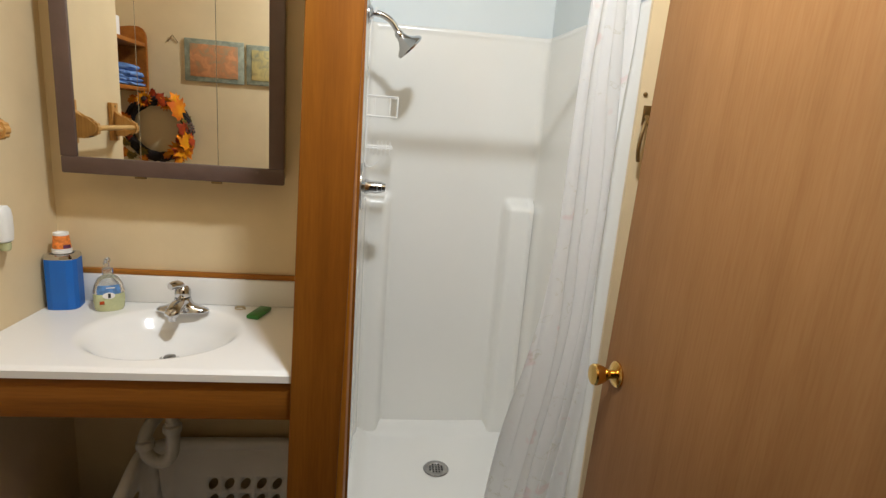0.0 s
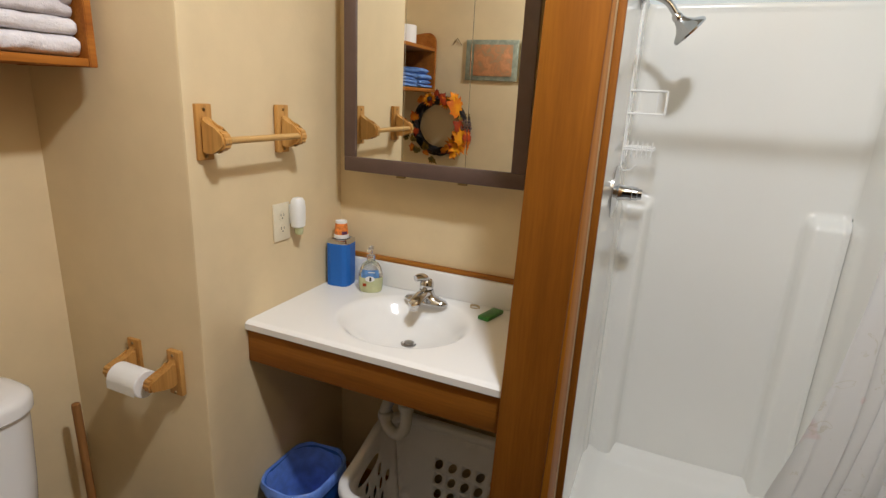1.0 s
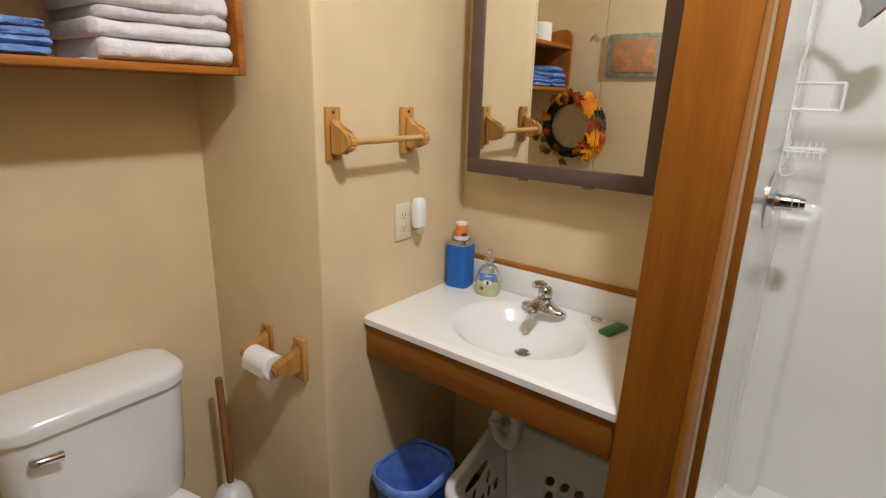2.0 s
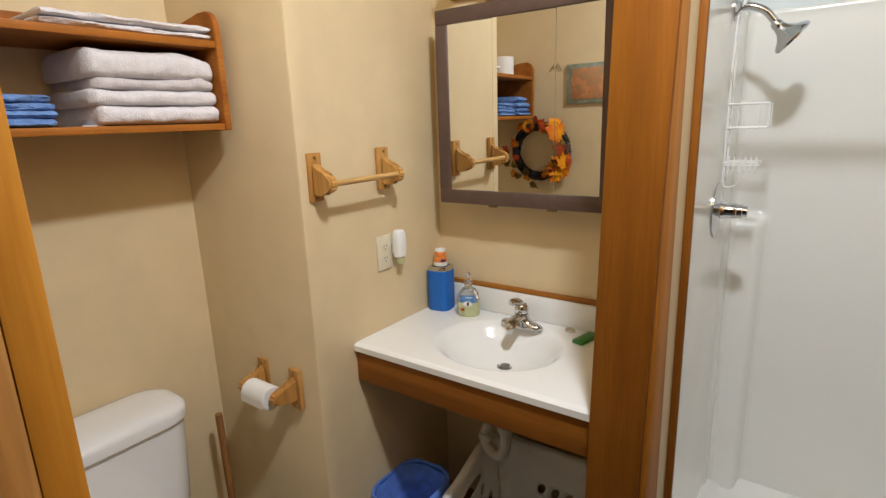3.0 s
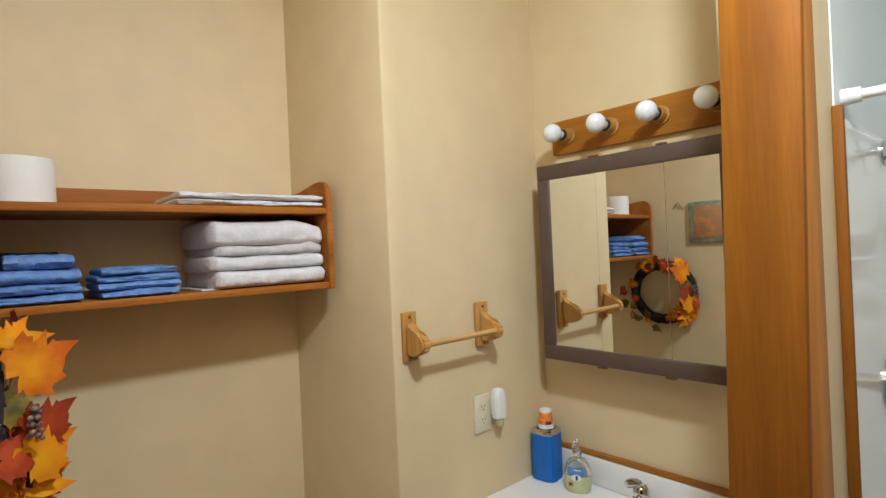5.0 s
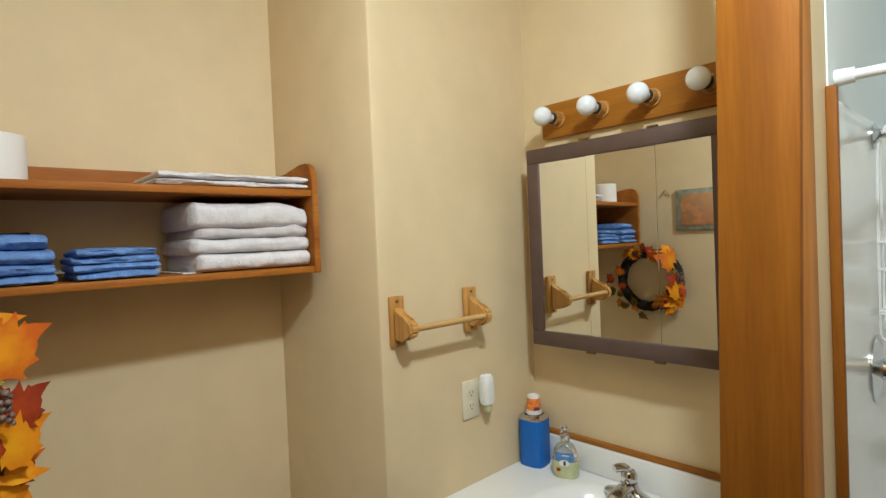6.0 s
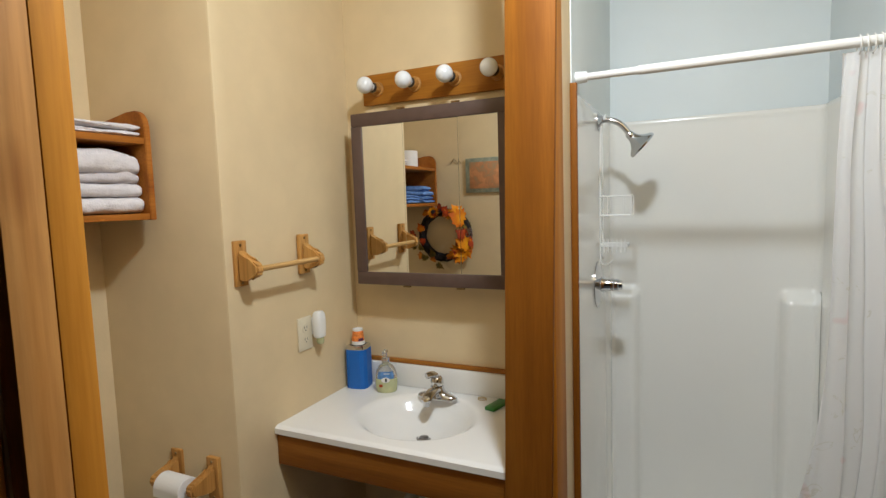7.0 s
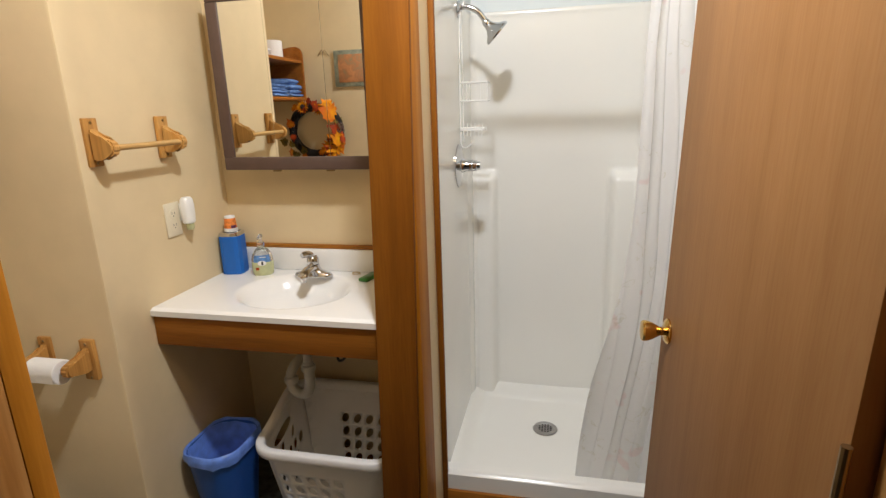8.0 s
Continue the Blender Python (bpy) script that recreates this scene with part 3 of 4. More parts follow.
def knob(sign, x):
    m = SWING @ along((x, -0.586, 0.914), (x + sign, -0.586, 0.914))
    part("rosette", lathe([(0.0, 0.0), (0.032, 0.0), (0.032, 0.004), (0.026, 0.009), (0.012, 0.011), (0.0, 0.011)], m, 32), M_BRASS, slab)
    part("knob", lathe([(0.0, 0.008), (0.011, 0.008), (0.011, 0.02), (0.014, 0.026), (0.022, 0.040), (0.026, 0.052), (0.0265, 0.06), (0.024, 0.064), (0.015, 0.0655), (0.0, 0.066)], m, 32), M_BRASS, slab)


knob(-1, 1.5495)
knob(1, 1.5855)
part("latch_plate", turned(box(1.556, 1.579, -0.5255, -0.5235, 0.885, 0.945, 0.001), SWING), M_BRASS, slab)
for z in (0.25, 1.05, 1.82):
    part("hinge", turned(tube([(1.545, -1.313, z - 0.045), (1.545, -1.313, z + 0.045)], 0.006, 10), SWING), M_OLDBRASS, slab)

hook = thing("robe_hook", (1.69, -0.195, 1.48), "brown bent robe hook on the wall", "hook")
part("hook_arm", tube(smooth_path([(1.700, -0.196, 1.545), (1.697, -0.212, 1.538), (1.684, -0.228, 1.515), (1.674, -0.236, 1.475), (1.674, -0.236, 1.44), (1.682, -0.226, 1.42)]), 0.006, 8), M_OLDBRASS, hook)
part("hook_plate", box(1.690, 1.715, -0.1985, -0.1925, 1.52, 1.575, 0.002), M_OLDBRASS, hook)
single("wall_screw", lathe([(0.0, 0.0), (0.006, 0.0), (0.006, 0.004), (0.0, 0.006)], along((1.690, -0.1923, 1.605), (1.690, -0.25, 1.605)), 12), M_OLDBRASS, (1.69, -0.192, 1.605), "small dark screw in the wall", "screw")

# ---------------------------------------------------------------- vanity
VX0, VX1, VY = 0.001, 0.788, -0.485
vanity = thing("vanity", (0.39, -0.25, 0.8), "white cultured marble vanity top with moulded oval basin", "vanity")


def top_height(x, y):
    dx, dy = (x - 0.39) / 0.212, (y + 0.25) / 0.192
    r = math.hypot(dx, dy)
    deep = math.hypot(dx, (y + 0.225) / 0.19)
    bowl = 0.104 * (1 - min(1.0, 0.5 * (r + deep)) ** 1.9) * (1 - step(0.74, 1.08, r))
    edge = 0.007 * (1 - step(VY, VY + 0.012, y))
    return 0.87 - bowl - edge


top = part("countertop", skirt(field(VX0, VX1, VY, -0.002, 110, 76, top_height), 0.845), M_MARBLE, vanity, angle=0.9)
part("backsplash", box(VX0, VX1, -0.022, -0.0015, 0.8702, 0.957, 0.005), M_MARBLE, vanity)
part("wood_strip", box(VX0, VX1, -0.016, -0.001, 0.9575, 0.974, 0.003), M_TRIMX, vanity, "stained wooden strip on the backsplash")
part("apron", box(VX0, VX1, VY + 0.008, VY + 0.027, 0.742, 0.8445, 0.003), M_APRON, vanity, "brown stained wooden apron board")
part("pop_up_drain", lathe([(0.0, 0.0), (0.023, 0.0), (0.0235, 0.003), (0.019, 0.0045), (0.0175, 0.002), (0.015, 0.002), (0.014, 0.006), (0.0, 0.0075)], Matrix.Translation((0.385, -0.198, 0.7690)) @ Matrix.Diagonal((1.12, 1.12, 1, 1)), 28), M_STEEL, vanity, "dull chrome pop-up drain")

faucet = thing("faucet", (0.385, -0.085, 0.87), "chrome single-lever bathroom faucet", "faucet")
rings = []
for h, sx, sy in ((0.0, 0.076, 0.026), (0.006, 0.076, 0.026), (0.012, 0.070, 0.023), (0.018, 0.050, 0.022), (0.025, 0.031, 0.023), (0.034, 0.025, 0.023), (0.045, 0.0225, 0.0215)):
    rings.append([(0.385 + sx * math.copysign(abs(math.cos(a)) ** 0.9, math.cos(a)), -0.085 + sy * math.copysign(abs(math.sin(a)) ** 0.9, math.sin(a)), 0.8705 + h) for a in [2 * math.pi * i / 32 for i in range(32)]])
part("base", loft(rings), M_CHROME, faucet)
rings = []
for t in [i / 12 for i in range(13)]:
    cy, cz = -0.085 - 0.098 * t, 0.901 + 0.010 * math.sin(math.pi * t) - 0.012 * t
    end = 1.0 if t < 0.9 else math.sqrt(max(0.05, 1 - ((t - 0.9) / 0.1) ** 2))
    w, hh = (0.0225 - 0.003 * t) * end, (0.0145 - 0.003 * t) * end
    rings.append([(0.385 + w * math.cos(a), cy, cz + hh * math.sin(a)) for a in [2 * math.pi * i / 18 for i in range(18)]])
part("spout", loft(rings), M_CHROME, faucet)
part("aerator", lathe([(0.0, 0.0), (0.011, 0.0), (0.011, 0.016), (0.0, 0.016)], Matrix.Translation((0.385, -0.170, 0.872)), 16), M_CHROME, faucet)
part("handle_hub", lathe([(0.0, 0.0), (0.021, 0.0), (0.023, 0.01), (0.022, 0.022), (0.016, 0.03), (0.0, 0.033)], Matrix.Translation((0.385, -0.083, 0.917)), 24), M_CHROME, faucet)
part("lever", tube(smooth_path([(0.385, -0.078, 0.940), (0.381, -0.095, 0.955), (0.374, -0.112, 0.961), (0.366, -0.128, 0.960)]), lambda t: 0.010 + 0.003 * math.sin(math.pi * t), 12), M_CHROME, faucet)

dispenser = thing("cup_dispenser", (0.049, -0.071, 0.87), "blue box cup dispenser with a chrome rim", "cup dispenser")
spin = Matrix.Translation((0.049, -0.071, 0)) @ Matrix.Rotation(radians(9), 4, "Z")
oct_ = rounded(0, 0, 0.042, 0.042, 0.022, 2)
part("body", turned(loft([[(x * k, y * k, z) for x, y in oct_] for k, z in ((0.97, 0.8705), (1, 0.875), (1, 1.015), (0.99, 1.02))]), spin), M_BLUE, dispenser, angle=0.3)
part("rim", turned(loft([[(x * k, y * k, z) for x, y in oct_] for k, z in ((0.99, 1.0202), (1.0, 1.023), (0.97, 1.031), (0.72, 1.034), (0.66, 1.03), (0.66, 1.022))]), spin), M_CHROME, dispenser, "chrome rim")
cups = thing("paper_cups", (0.049, -0.071, 1.03), "stack of printed orange and white paper cups", "paper cups")
m = Matrix.Translation((0.049, -0.071, 0))
for i in range(3):
    z = 1.0345 + 0.0045 * i
    part("cup_rim", lathe([(0.0, z), (0.0245, z), (0.0255, z + 0.002), (0.0240, z + 0.004), (0.0, z + 0.004)], m, 28), M_CUP, cups)
part("printed_cup", lathe([(0.0, 1.0482), (0.0235, 1.0482), (0.0205, 1.078), (0.0195, 1.086), (0.0, 1.086)], m, 28), M_ORANGE, cups, "orange printed cup")
part("white_band", lathe([(0.0, 1.0862), (0.0198, 1.0862), (0.0192, 1.094), (0.0178, 1.094), (0.0172, 1.089), (0.0, 1.089)], m, 28), M_CUP, cups)
part("plum_mark", turned(box(-0.010, 0.010, -0.0252, -0.0225, 1.050, 1.060, 0.002), m @ Matrix.Rotation(radians(60), 4, "Z")), M_PLUM, cups, "dark plum print")

bottle = thing("soap_bottle", (0.178, -0.088, 0.87), "clear pump soap bottle with pale green soap", "soap bottle")
m = Matrix.Translation((0.178, -0.088, 0.8705)) @ Matrix.Rotation(radians(25), 4, "Z") @ Matrix.Diagonal((1, 0.66, 1, 1))
part("liquid", lathe([(0.0, 0.0), (0.034, 0.0), (0.038, 0.006), (0.041, 0.03), (0.0405, 0.052), (0.0, 0.052)], m, 32), M_LIQUID, bottle, "pale green liquid soap")
part("bottle_body", lathe([(0.0402, 0.0525), (0.040, 0.06), (0.035, 0.082), (0.026, 0.098), (0.014, 0.106), (0.013, 0.1115)], m, 32), M_CLEAR, bottle)
part("label_blue", turned(loft([[(0.0412 * math.sin(a) * (1 - 0.10 * k), -0.0412 * math.cos(a) * (1 - 0.10 * k), z) for a in [(-0.8 + 1.6 * i / 12) for i in range(13)]] for k, z in ((0, 0.053), (0, 0.066), (1, 0.080))], False, False, False), m), M_LABEL, bottle, "blue wave label")
bm = box(-0.006, 0.016, -0.0432, -0.0425, 0.072, 0.075)
part("label_bar", turned(bm, m), M_CUP, bottle, "white bar of lettering")
bm = loft([[(0.0 + 0.016 * math.cos(a), -0.0428, 0.05 + 0.01 * math.sin(a)) for a in [2 * math.pi * i / 14 for i in range(14)]], [(0.0 + 0.014 * math.cos(a), -0.0436, 0.05 + 0.008 * math.sin(a)) for a in [2 * math.pi * i / 14 for i in range(14)]]])
part("label_fish", turned(bm, m), M_CUP, bottle, "white oval print")
bm = box(-0.002, 0.005, -0.0446, -0.0437, 0.043, 0.057, 0.0005)
part("label_stripe", turned(bm, m), M_SOCKET, bottle, "dark stripe print")
bm = box(-0.024, -0.012, -0.041, -0.0395, 0.024, 0.034, 0.0005)
part("label_spot", turned(bm, m), M_LEAF[1], bottle, "red printed spot")
part("pump_collar", lathe([(0.0, 0.112), (0.0145, 0.112), (0.0145, 0.126), (0.007, 0.129), (0.0, 0.129)], Matrix.Translation((0.178, -0.088, 0.8705)), 20), M_CLEAR, bottle)
part("pump_stem", lathe([(0.0, 0.126), (0.0055, 0.126), (0.005, 0.146), (0.0, 0.146)], Matrix.Translation((0.178, -0.088, 0.8705)), 14), M_CLEAR, bottle)
part("pump_head", tube(smooth_path([(0.176, -0.082, 1.02), (0.179, -0.095, 1.021), (0.184, -0.116, 1.016)]), lambda t: 0.0085 - 0.0045 * t, 12), M_CLEAR, bottle)

soap = single("soap_packet", turned(box(-0.046, 0.046, -0.019, 0.019, 0, 0.013, 0.004), Matrix.Translation((0.610, -0.092, 0.8702)) @ Matrix.Rotation(radians(76), 4, "Z")), M_SOAPG, (0.610, -0.092, 0.87), "small green wrapped soap bar on the counter", "soap")
coil = [Vector((0.545 + 0.015 * math.cos(a), -0.058 + 0.013 * math.sin(a), 0.874 + 0.0006 * a)) for a in [0.5 * k for k in range(20)]]
single("hair_tie", tube(coil, 0.0016, 6), M_TAN, (0.545, -0.058, 0.87), "small tan coiled hair tie on the counter", "hair tie")

# plumbing under the basin
trap = thing("drain_trap", (0.385, -0.2, 0.5), "off-white plastic P-trap under the basin", "pipe")
part("tailpiece", tube([(0.385, -0.2, 0.76), (0.385, -0.2, 0.55)], 0.017, 16), M_PVC, trap)
part("trap_bend", tube(smooth_path([(0.385, -0.2, 0.57), (0.385, -0.2, 0.49), (0.372, -0.196, 0.445), (0.338, -0.188, 0.425), (0.302, -0.18, 0.445), (0.293, -0.175, 0.49), (0.305, -0.15, 0.53), (0.325, -0.08, 0.545), (0.335, 0.0, 0.548)]), 0.0195, 16), M_PVC, trap)
for p, q in (((0.385, -0.2, 0.535), (0.385, -0.2, 0.66)), ((0.297, -0.178, 0.465), (0.294, -0.174, 0.52)), ((0.385, -0.2, 0.70), (0.385, -0.2, 0.76))):
    part("slip_nut", lathe([(0.0, 0.0), (0.025, 0.0), (0.027, 0.006), (0.026, 0.022), (0.02, 0.026), (0.0, 0.026)], along(p, q), 12), M_PVC, trap)
single("supply_hose", tube(smooth_path([(0.455, -0.02, 0.62), (0.465, -0.10, 0.585), (0.49, -0.16, 0.565), (0.525, -0.17, 0.59), (0.53, -0.12, 0.68), (0.47, -0.09, 0.80)]), 0.005, 10), M_SOCKET, (0.48, -0.06, 0.75), "black thin supply hose under the basin", "hose")

# ---------------------------------------------------------------- mirror cabinet and light bar
CX0, CX1, CZ0, CZ1, CF = 0.084, 0.682, 1.272, 1.886, -0.106
cabinet = thing("medicine_cabinet", (0.38, -0.05, 1.58), "brown-framed three-panel mirrored medicine cabinet", "medicine cabinet")
part("body", box(CX0 + 0.012, CX1 - 0.012, CF + 0.022, -0.0015, CZ0 + 0.012, CZ1 - 0.012, 0.002), plain("cabinet_body", (0.42, 0.32, 0.18), 0.6), cabinet)
F = 0.046
part("frame_top", box(CX0, CX1, CF, CF + 0.02, CZ1 - F, CZ1, 0.004), M_FRAME, cabinet)
part("frame_bottom", box(CX0, CX1, CF, CF + 0.02, CZ0, CZ0 + F, 0.004), M_FRAME, cabinet)
part("frame_side", box(CX0, CX0 + F - 0.004, CF + 0.0005, CF + 0.0195, CZ0 + F, CZ1 - F, 0.002), M_FRAME, cabinet)
part("frame_side", box(CX1 - F + 0.004, CX1, CF + 0.0005, CF + 0.0195, CZ0 + F, CZ1 - F, 0.002), M_FRAME, cabinet)
part("backing", box(CX0 + 0.03, CX1 - 0.03, CF + 0.0125, CF + 0.0165, CZ0 + 0.03, CZ1 - 0.03), M_SOCKET, cabinet)
for a, b, ajar in ((CX0 + F - 0.006, 0.2905, 0.92), (0.2925, 0.4975, 0.83), (0.4995, CX1 - F + 0.006, 0.45)):
    pane = box(a, b, CF + 0.008, CF + 0.011, CZ0 + F - 0.004, CZ1 - F + 0.004, 0.0004, 1)
    hub = Vector(((a + b) / 2, CF + 0.0095, 0))
    pane.transform(Matrix.Translation(hub) @ Matrix.Rotation(radians(ajar), 4, "Z") @ Matrix.Translation(-hub))
    part("mirror_pane", pane, M_MIRROR, cabinet)
for x in (0.288, 0.494):
    for z, s in ((CZ1, 1), (CZ0, -1)):
        part("clip", box(x - 0.014, x + 0.014, CF + 0.002, CF + 0.014, z + s * 0.0004, z + s * 0.006, 0.001), M_OLDBRASS, cabinet, "small dark brass clip")

lightbar = thing("vanity_light", (0.39, -0.02, 1.98), "wooden vanity light bar with four unlit globe bulbs", "light fixture")
part("backboard", box(0.088, 0.70, -0.02, -0.001, 1.928, 2.037, 0.003), wood("stained_bar", (0.34, 0.125, 0.012), (0.43, 0.17, 0.018), (0.50, 0.215, 0.03), "x", 0.45, 0.05, 1.2, False, 0.82, 20.0, 0.1), lightbar)
for i in range(4):
    x = 0.152 + 0.1545 * i
    m = along((x, -0.0202, 1.982), (x, -0.2, 1.982))
    socket = part("socket", lathe([(0.0, 0.0), (0.026, 0.0), (0.026, 0.006), (0.0215, 0.008), (0.0205, 0.034), (0.0, 0.034)], m, 24), M_OAK, lightbar)
    part("contact_ring", lathe([(0.0, 0.0342), (0.0185, 0.0342), (0.0175, 0.042), (0.0, 0.042)], m, 20), M_SOCKET, socket, "black inner socket")
    part("bulb", lathe([(0.0, 0.0422), (0.0135, 0.0422), (0.0145, 0.054)] + [(0.029 * math.sin(a), 0.0845 - 0.029 * math.cos(a)) for a in [0.42 + (math.pi - 0.42) * k / 14 for k in range(15)]], m, 28), M_BULB, lightbar, "white globe bulb")

# ---------------------------------------------------------------- things on the chase walls
bar = thing("towel_bar", (0.02, -0.45, 1.4), "honey oak towel bar with two wall brackets", "towel bar")


def bracket(y0, y1):
    yc = (y0 + y1) / 2
    plate = part("bracket_plate", box(0.0035, 0.0185, y0, y1, 1.338, 1.471, 0.003), M_OAKZ, bar)
    prof = [(0.0185, 1.445), (0.028, 1.435), (0.042, 1.42), (0.062, 1.413), (0.082, 1.41), (0.092, 1.398), (0.092, 1.378), (0.082, 1.366), (0.05, 1.362), (0.035, 1.357), (0.0185, 1.352)]
    arm = prism(prof, "y", yc - 0.0145, yc + 0.0145, 0.007)
    part("bracket_arm", arm, M_OAKZ, plate)
    for z in (1.458, 1.348):
        part("screw", lathe([(0.0, 0.0), (0.0045, 0.0), (0.004, 0.0015), (0.0, 0.002)], along((0.0186, yc, z), (0.1, yc, z)), 10), M_OLDBRASS, plate)


bracket(-0.618, -0.569)
bracket(-0.336, -0.289)
part("bar_rod", tube([(0.079, -0.578, 1.389), (0.079, -0.322, 1.389)], 0.0085, 14), wood("pale_dowel", (0.5, 0.28, 0.09), (0.62, 0.38, 0.14), (0.68, 0.45, 0.2), "y", 0.4), bar)

outlet = thing("outlet", (0.005, -0.32, 1.13), "ivory duplex wall outlet", "outlet")
part("plate", box(0.0005, 0.006, -0.353, -0.283, 1.073, 1.187, 0.002), M_IVORY, outlet)
for z in (1.110, 1.150):
    rec = part("receptacle", lathe([(0.0, 0.0), (0.0165, 0.0), (0.016, 0.0015), (0.0, 0.0016)], along((0.0062, -0.318, z), (0.1, -0.318, z)), 20), M_IVORY, outlet)
    for dy in (-0.006, 0.006):
        part("slot", box(0.0079, 0.0083, -0.318 + dy - 0.001, -0.318 + dy + 0.001, z - 0.002, z + 0.006), M_SOCKET, rec)
    part("ground_hole", lathe([(0.0, 0.0), (0.0025, 0.0), (0.0, 0.0004)], along((0.0079, -0.318, z - 0.008), (0.1, -0.318, z - 0.008)), 8), M_SOCKET, rec)
freshener = thing("air_freshener", (0.03, -0.275, 1.15), "white plug-in air freshener", "air freshener")
sect = [(1.108, 0.013, 0.016), (1.112, 0.017, 0.021), (1.14, 0.019, 0.023), (1.17, 0.019, 0.023), (1.19, 0.017, 0.021), (1.199, 0.012, 0.015)]
part("shell", loft([[(0.028 + px, -0.271 + py, z) for px, py in rounded(0, 0, hx, hy, min(hx, hy) * 0.8, 5)] for z, hx, hy in sect]), M_WHITEP, freshener)
part("plug_block", box(0.0085, 0.012, -0.288, -0.256, 1.12, 1.18, 0.001), M_WHITEP, freshener)
part("refill", lathe([(0.0, 1.086), (0.010, 1.086), (0.013, 1.092), (0.013, 1.107), (0.0, 1.107)], Matrix.Translation((0.03, -0.271, 0)), 18), M_LIQUID, freshener, "amber refill bottle")

holder = thing("toilet_paper_holder", (-0.145, TPY - 0.03, 0.78), "honey oak toilet paper holder", "toilet paper holder")


def tp_bracket(x0, x1):
    xc = (x0 + x1) / 2
    plate = part("bracket_plate", box(x0, x1, TPY - 0.016, TPY - 0.0005, 0.712, 0.84, 0.003), M_OAKZ, holder)
    y = TPY - 0.016
    prof = [(y, 0.822), (y - 0.010, 0.806), (y - 0.026, 0.797), (y - 0.052, 0.796), (y - 0.074, 0.795), (y - 0.084, 0.785), (y - 0.084, 0.767), (y - 0.074, 0.757), (y - 0.045, 0.758), (y - 0.018, 0.752), (y, 0.742)]
    part("bracket_arm", prism(prof, "x", xc - 0.0145, xc + 0.0145, 0.008), M_OAKZ, plate)
    for z in (0.828, 0.72):
        part("screw", lathe([(0.0, 0.0), (0.0045, 0.0), (0.004, 0.0015), (0.0, 0.002)], along((xc, y - 0.0002, z), (xc, y - 0.1, z)), 10), M_OLDBRASS, plate)


tp_bracket(-0.242, -0.197)
tp_bracket(-0.092, -0.046)
part("roller", tube([(-0.209, TPY - 0.078, 0.776), (-0.08, TPY - 0.078, 0.776)], 0.008, 12), M_OAK, holder)


def paper_roll(name, m, r, w, label):
    ob = thing(name, m.translation, label, "toilet paper")
    part("paper", lathe([(0.021, 0.0), (r - 0.002, 0.0), (r, 0.002), (r, w - 0.002), (r - 0.002, w), (0.021, w)], m, 40), M_PAPER, ob)
    part("core", lathe([(0.0209, 0.001), (0.0209, w - 0.001)], m, 24), plain("card_core", (0.36, 0.25, 0.15), 0.9), ob, "cardboard core")
    return ob


hung = paper_roll("toilet_paper_roll", along((-0.198, TPY - 0.078, 0.768), (0.0, TPY - 0.078, 0.768)), 0.036, 0.104, "white partly used toilet paper roll on the holder")
flap = [[(x, TPY - 0.078 - 0.0365 * math.cos(a) if a is not None else TPY - 0.1145, z) for x in (-0.197, -0.095)] for a, z in ((None, 0.768), (None, 0.755), (None, 0.748))]
part("loose_sheet", loft(flap, False, False, False), M_PAPER, hung)

# ---------------------------------------------------------------- shelf with towels
SH0, SH1, SHX = -1.472, -0.692, -0.192
shelf = thing("wall_shelf", (-0.33, -1.06, 1.54), "orange-stained wooden wall shelf with rounded end panels", "shelf")
side = [(WX + 0.0005, 1.539), (SHX, 1.539), (SHX, 1.80), (SHX - 0.004, 1.82), (SHX - 0.016, 1.838), (SHX - 0.036, 1.848), (SHX - 0.07, 1.847), (SHX - 0.12, 1.838), (SHX - 0.17, 1.83), (WX + 0.0005, 1.828)]
for y in (SH0, SH1 - 0.018):
    part("end_panel", prism(side, "y", y, y + 0.018, 0.002), M_SHELF, shelf)
part("lower_board", box(WX + 0.001, SHX - 0.003, SH0 + 0.0185, SH1 - 0.0185, 1.5405, 1.558, 0.002), M_SHELF, shelf)
part("upper_board", box(WX + 0.001, SHX - 0.003, SH0 + 0.0185, SH1 - 0.0185, 1.752, 1.770, 0.002), M_SHELF, shelf)
part("top_rail", box(WX + 0.001, WX + 0.018, SH0 + 0.0185, SH1 - 0.0185, 1.7705, 1.832, 0.002), M_SHELF, shelf)


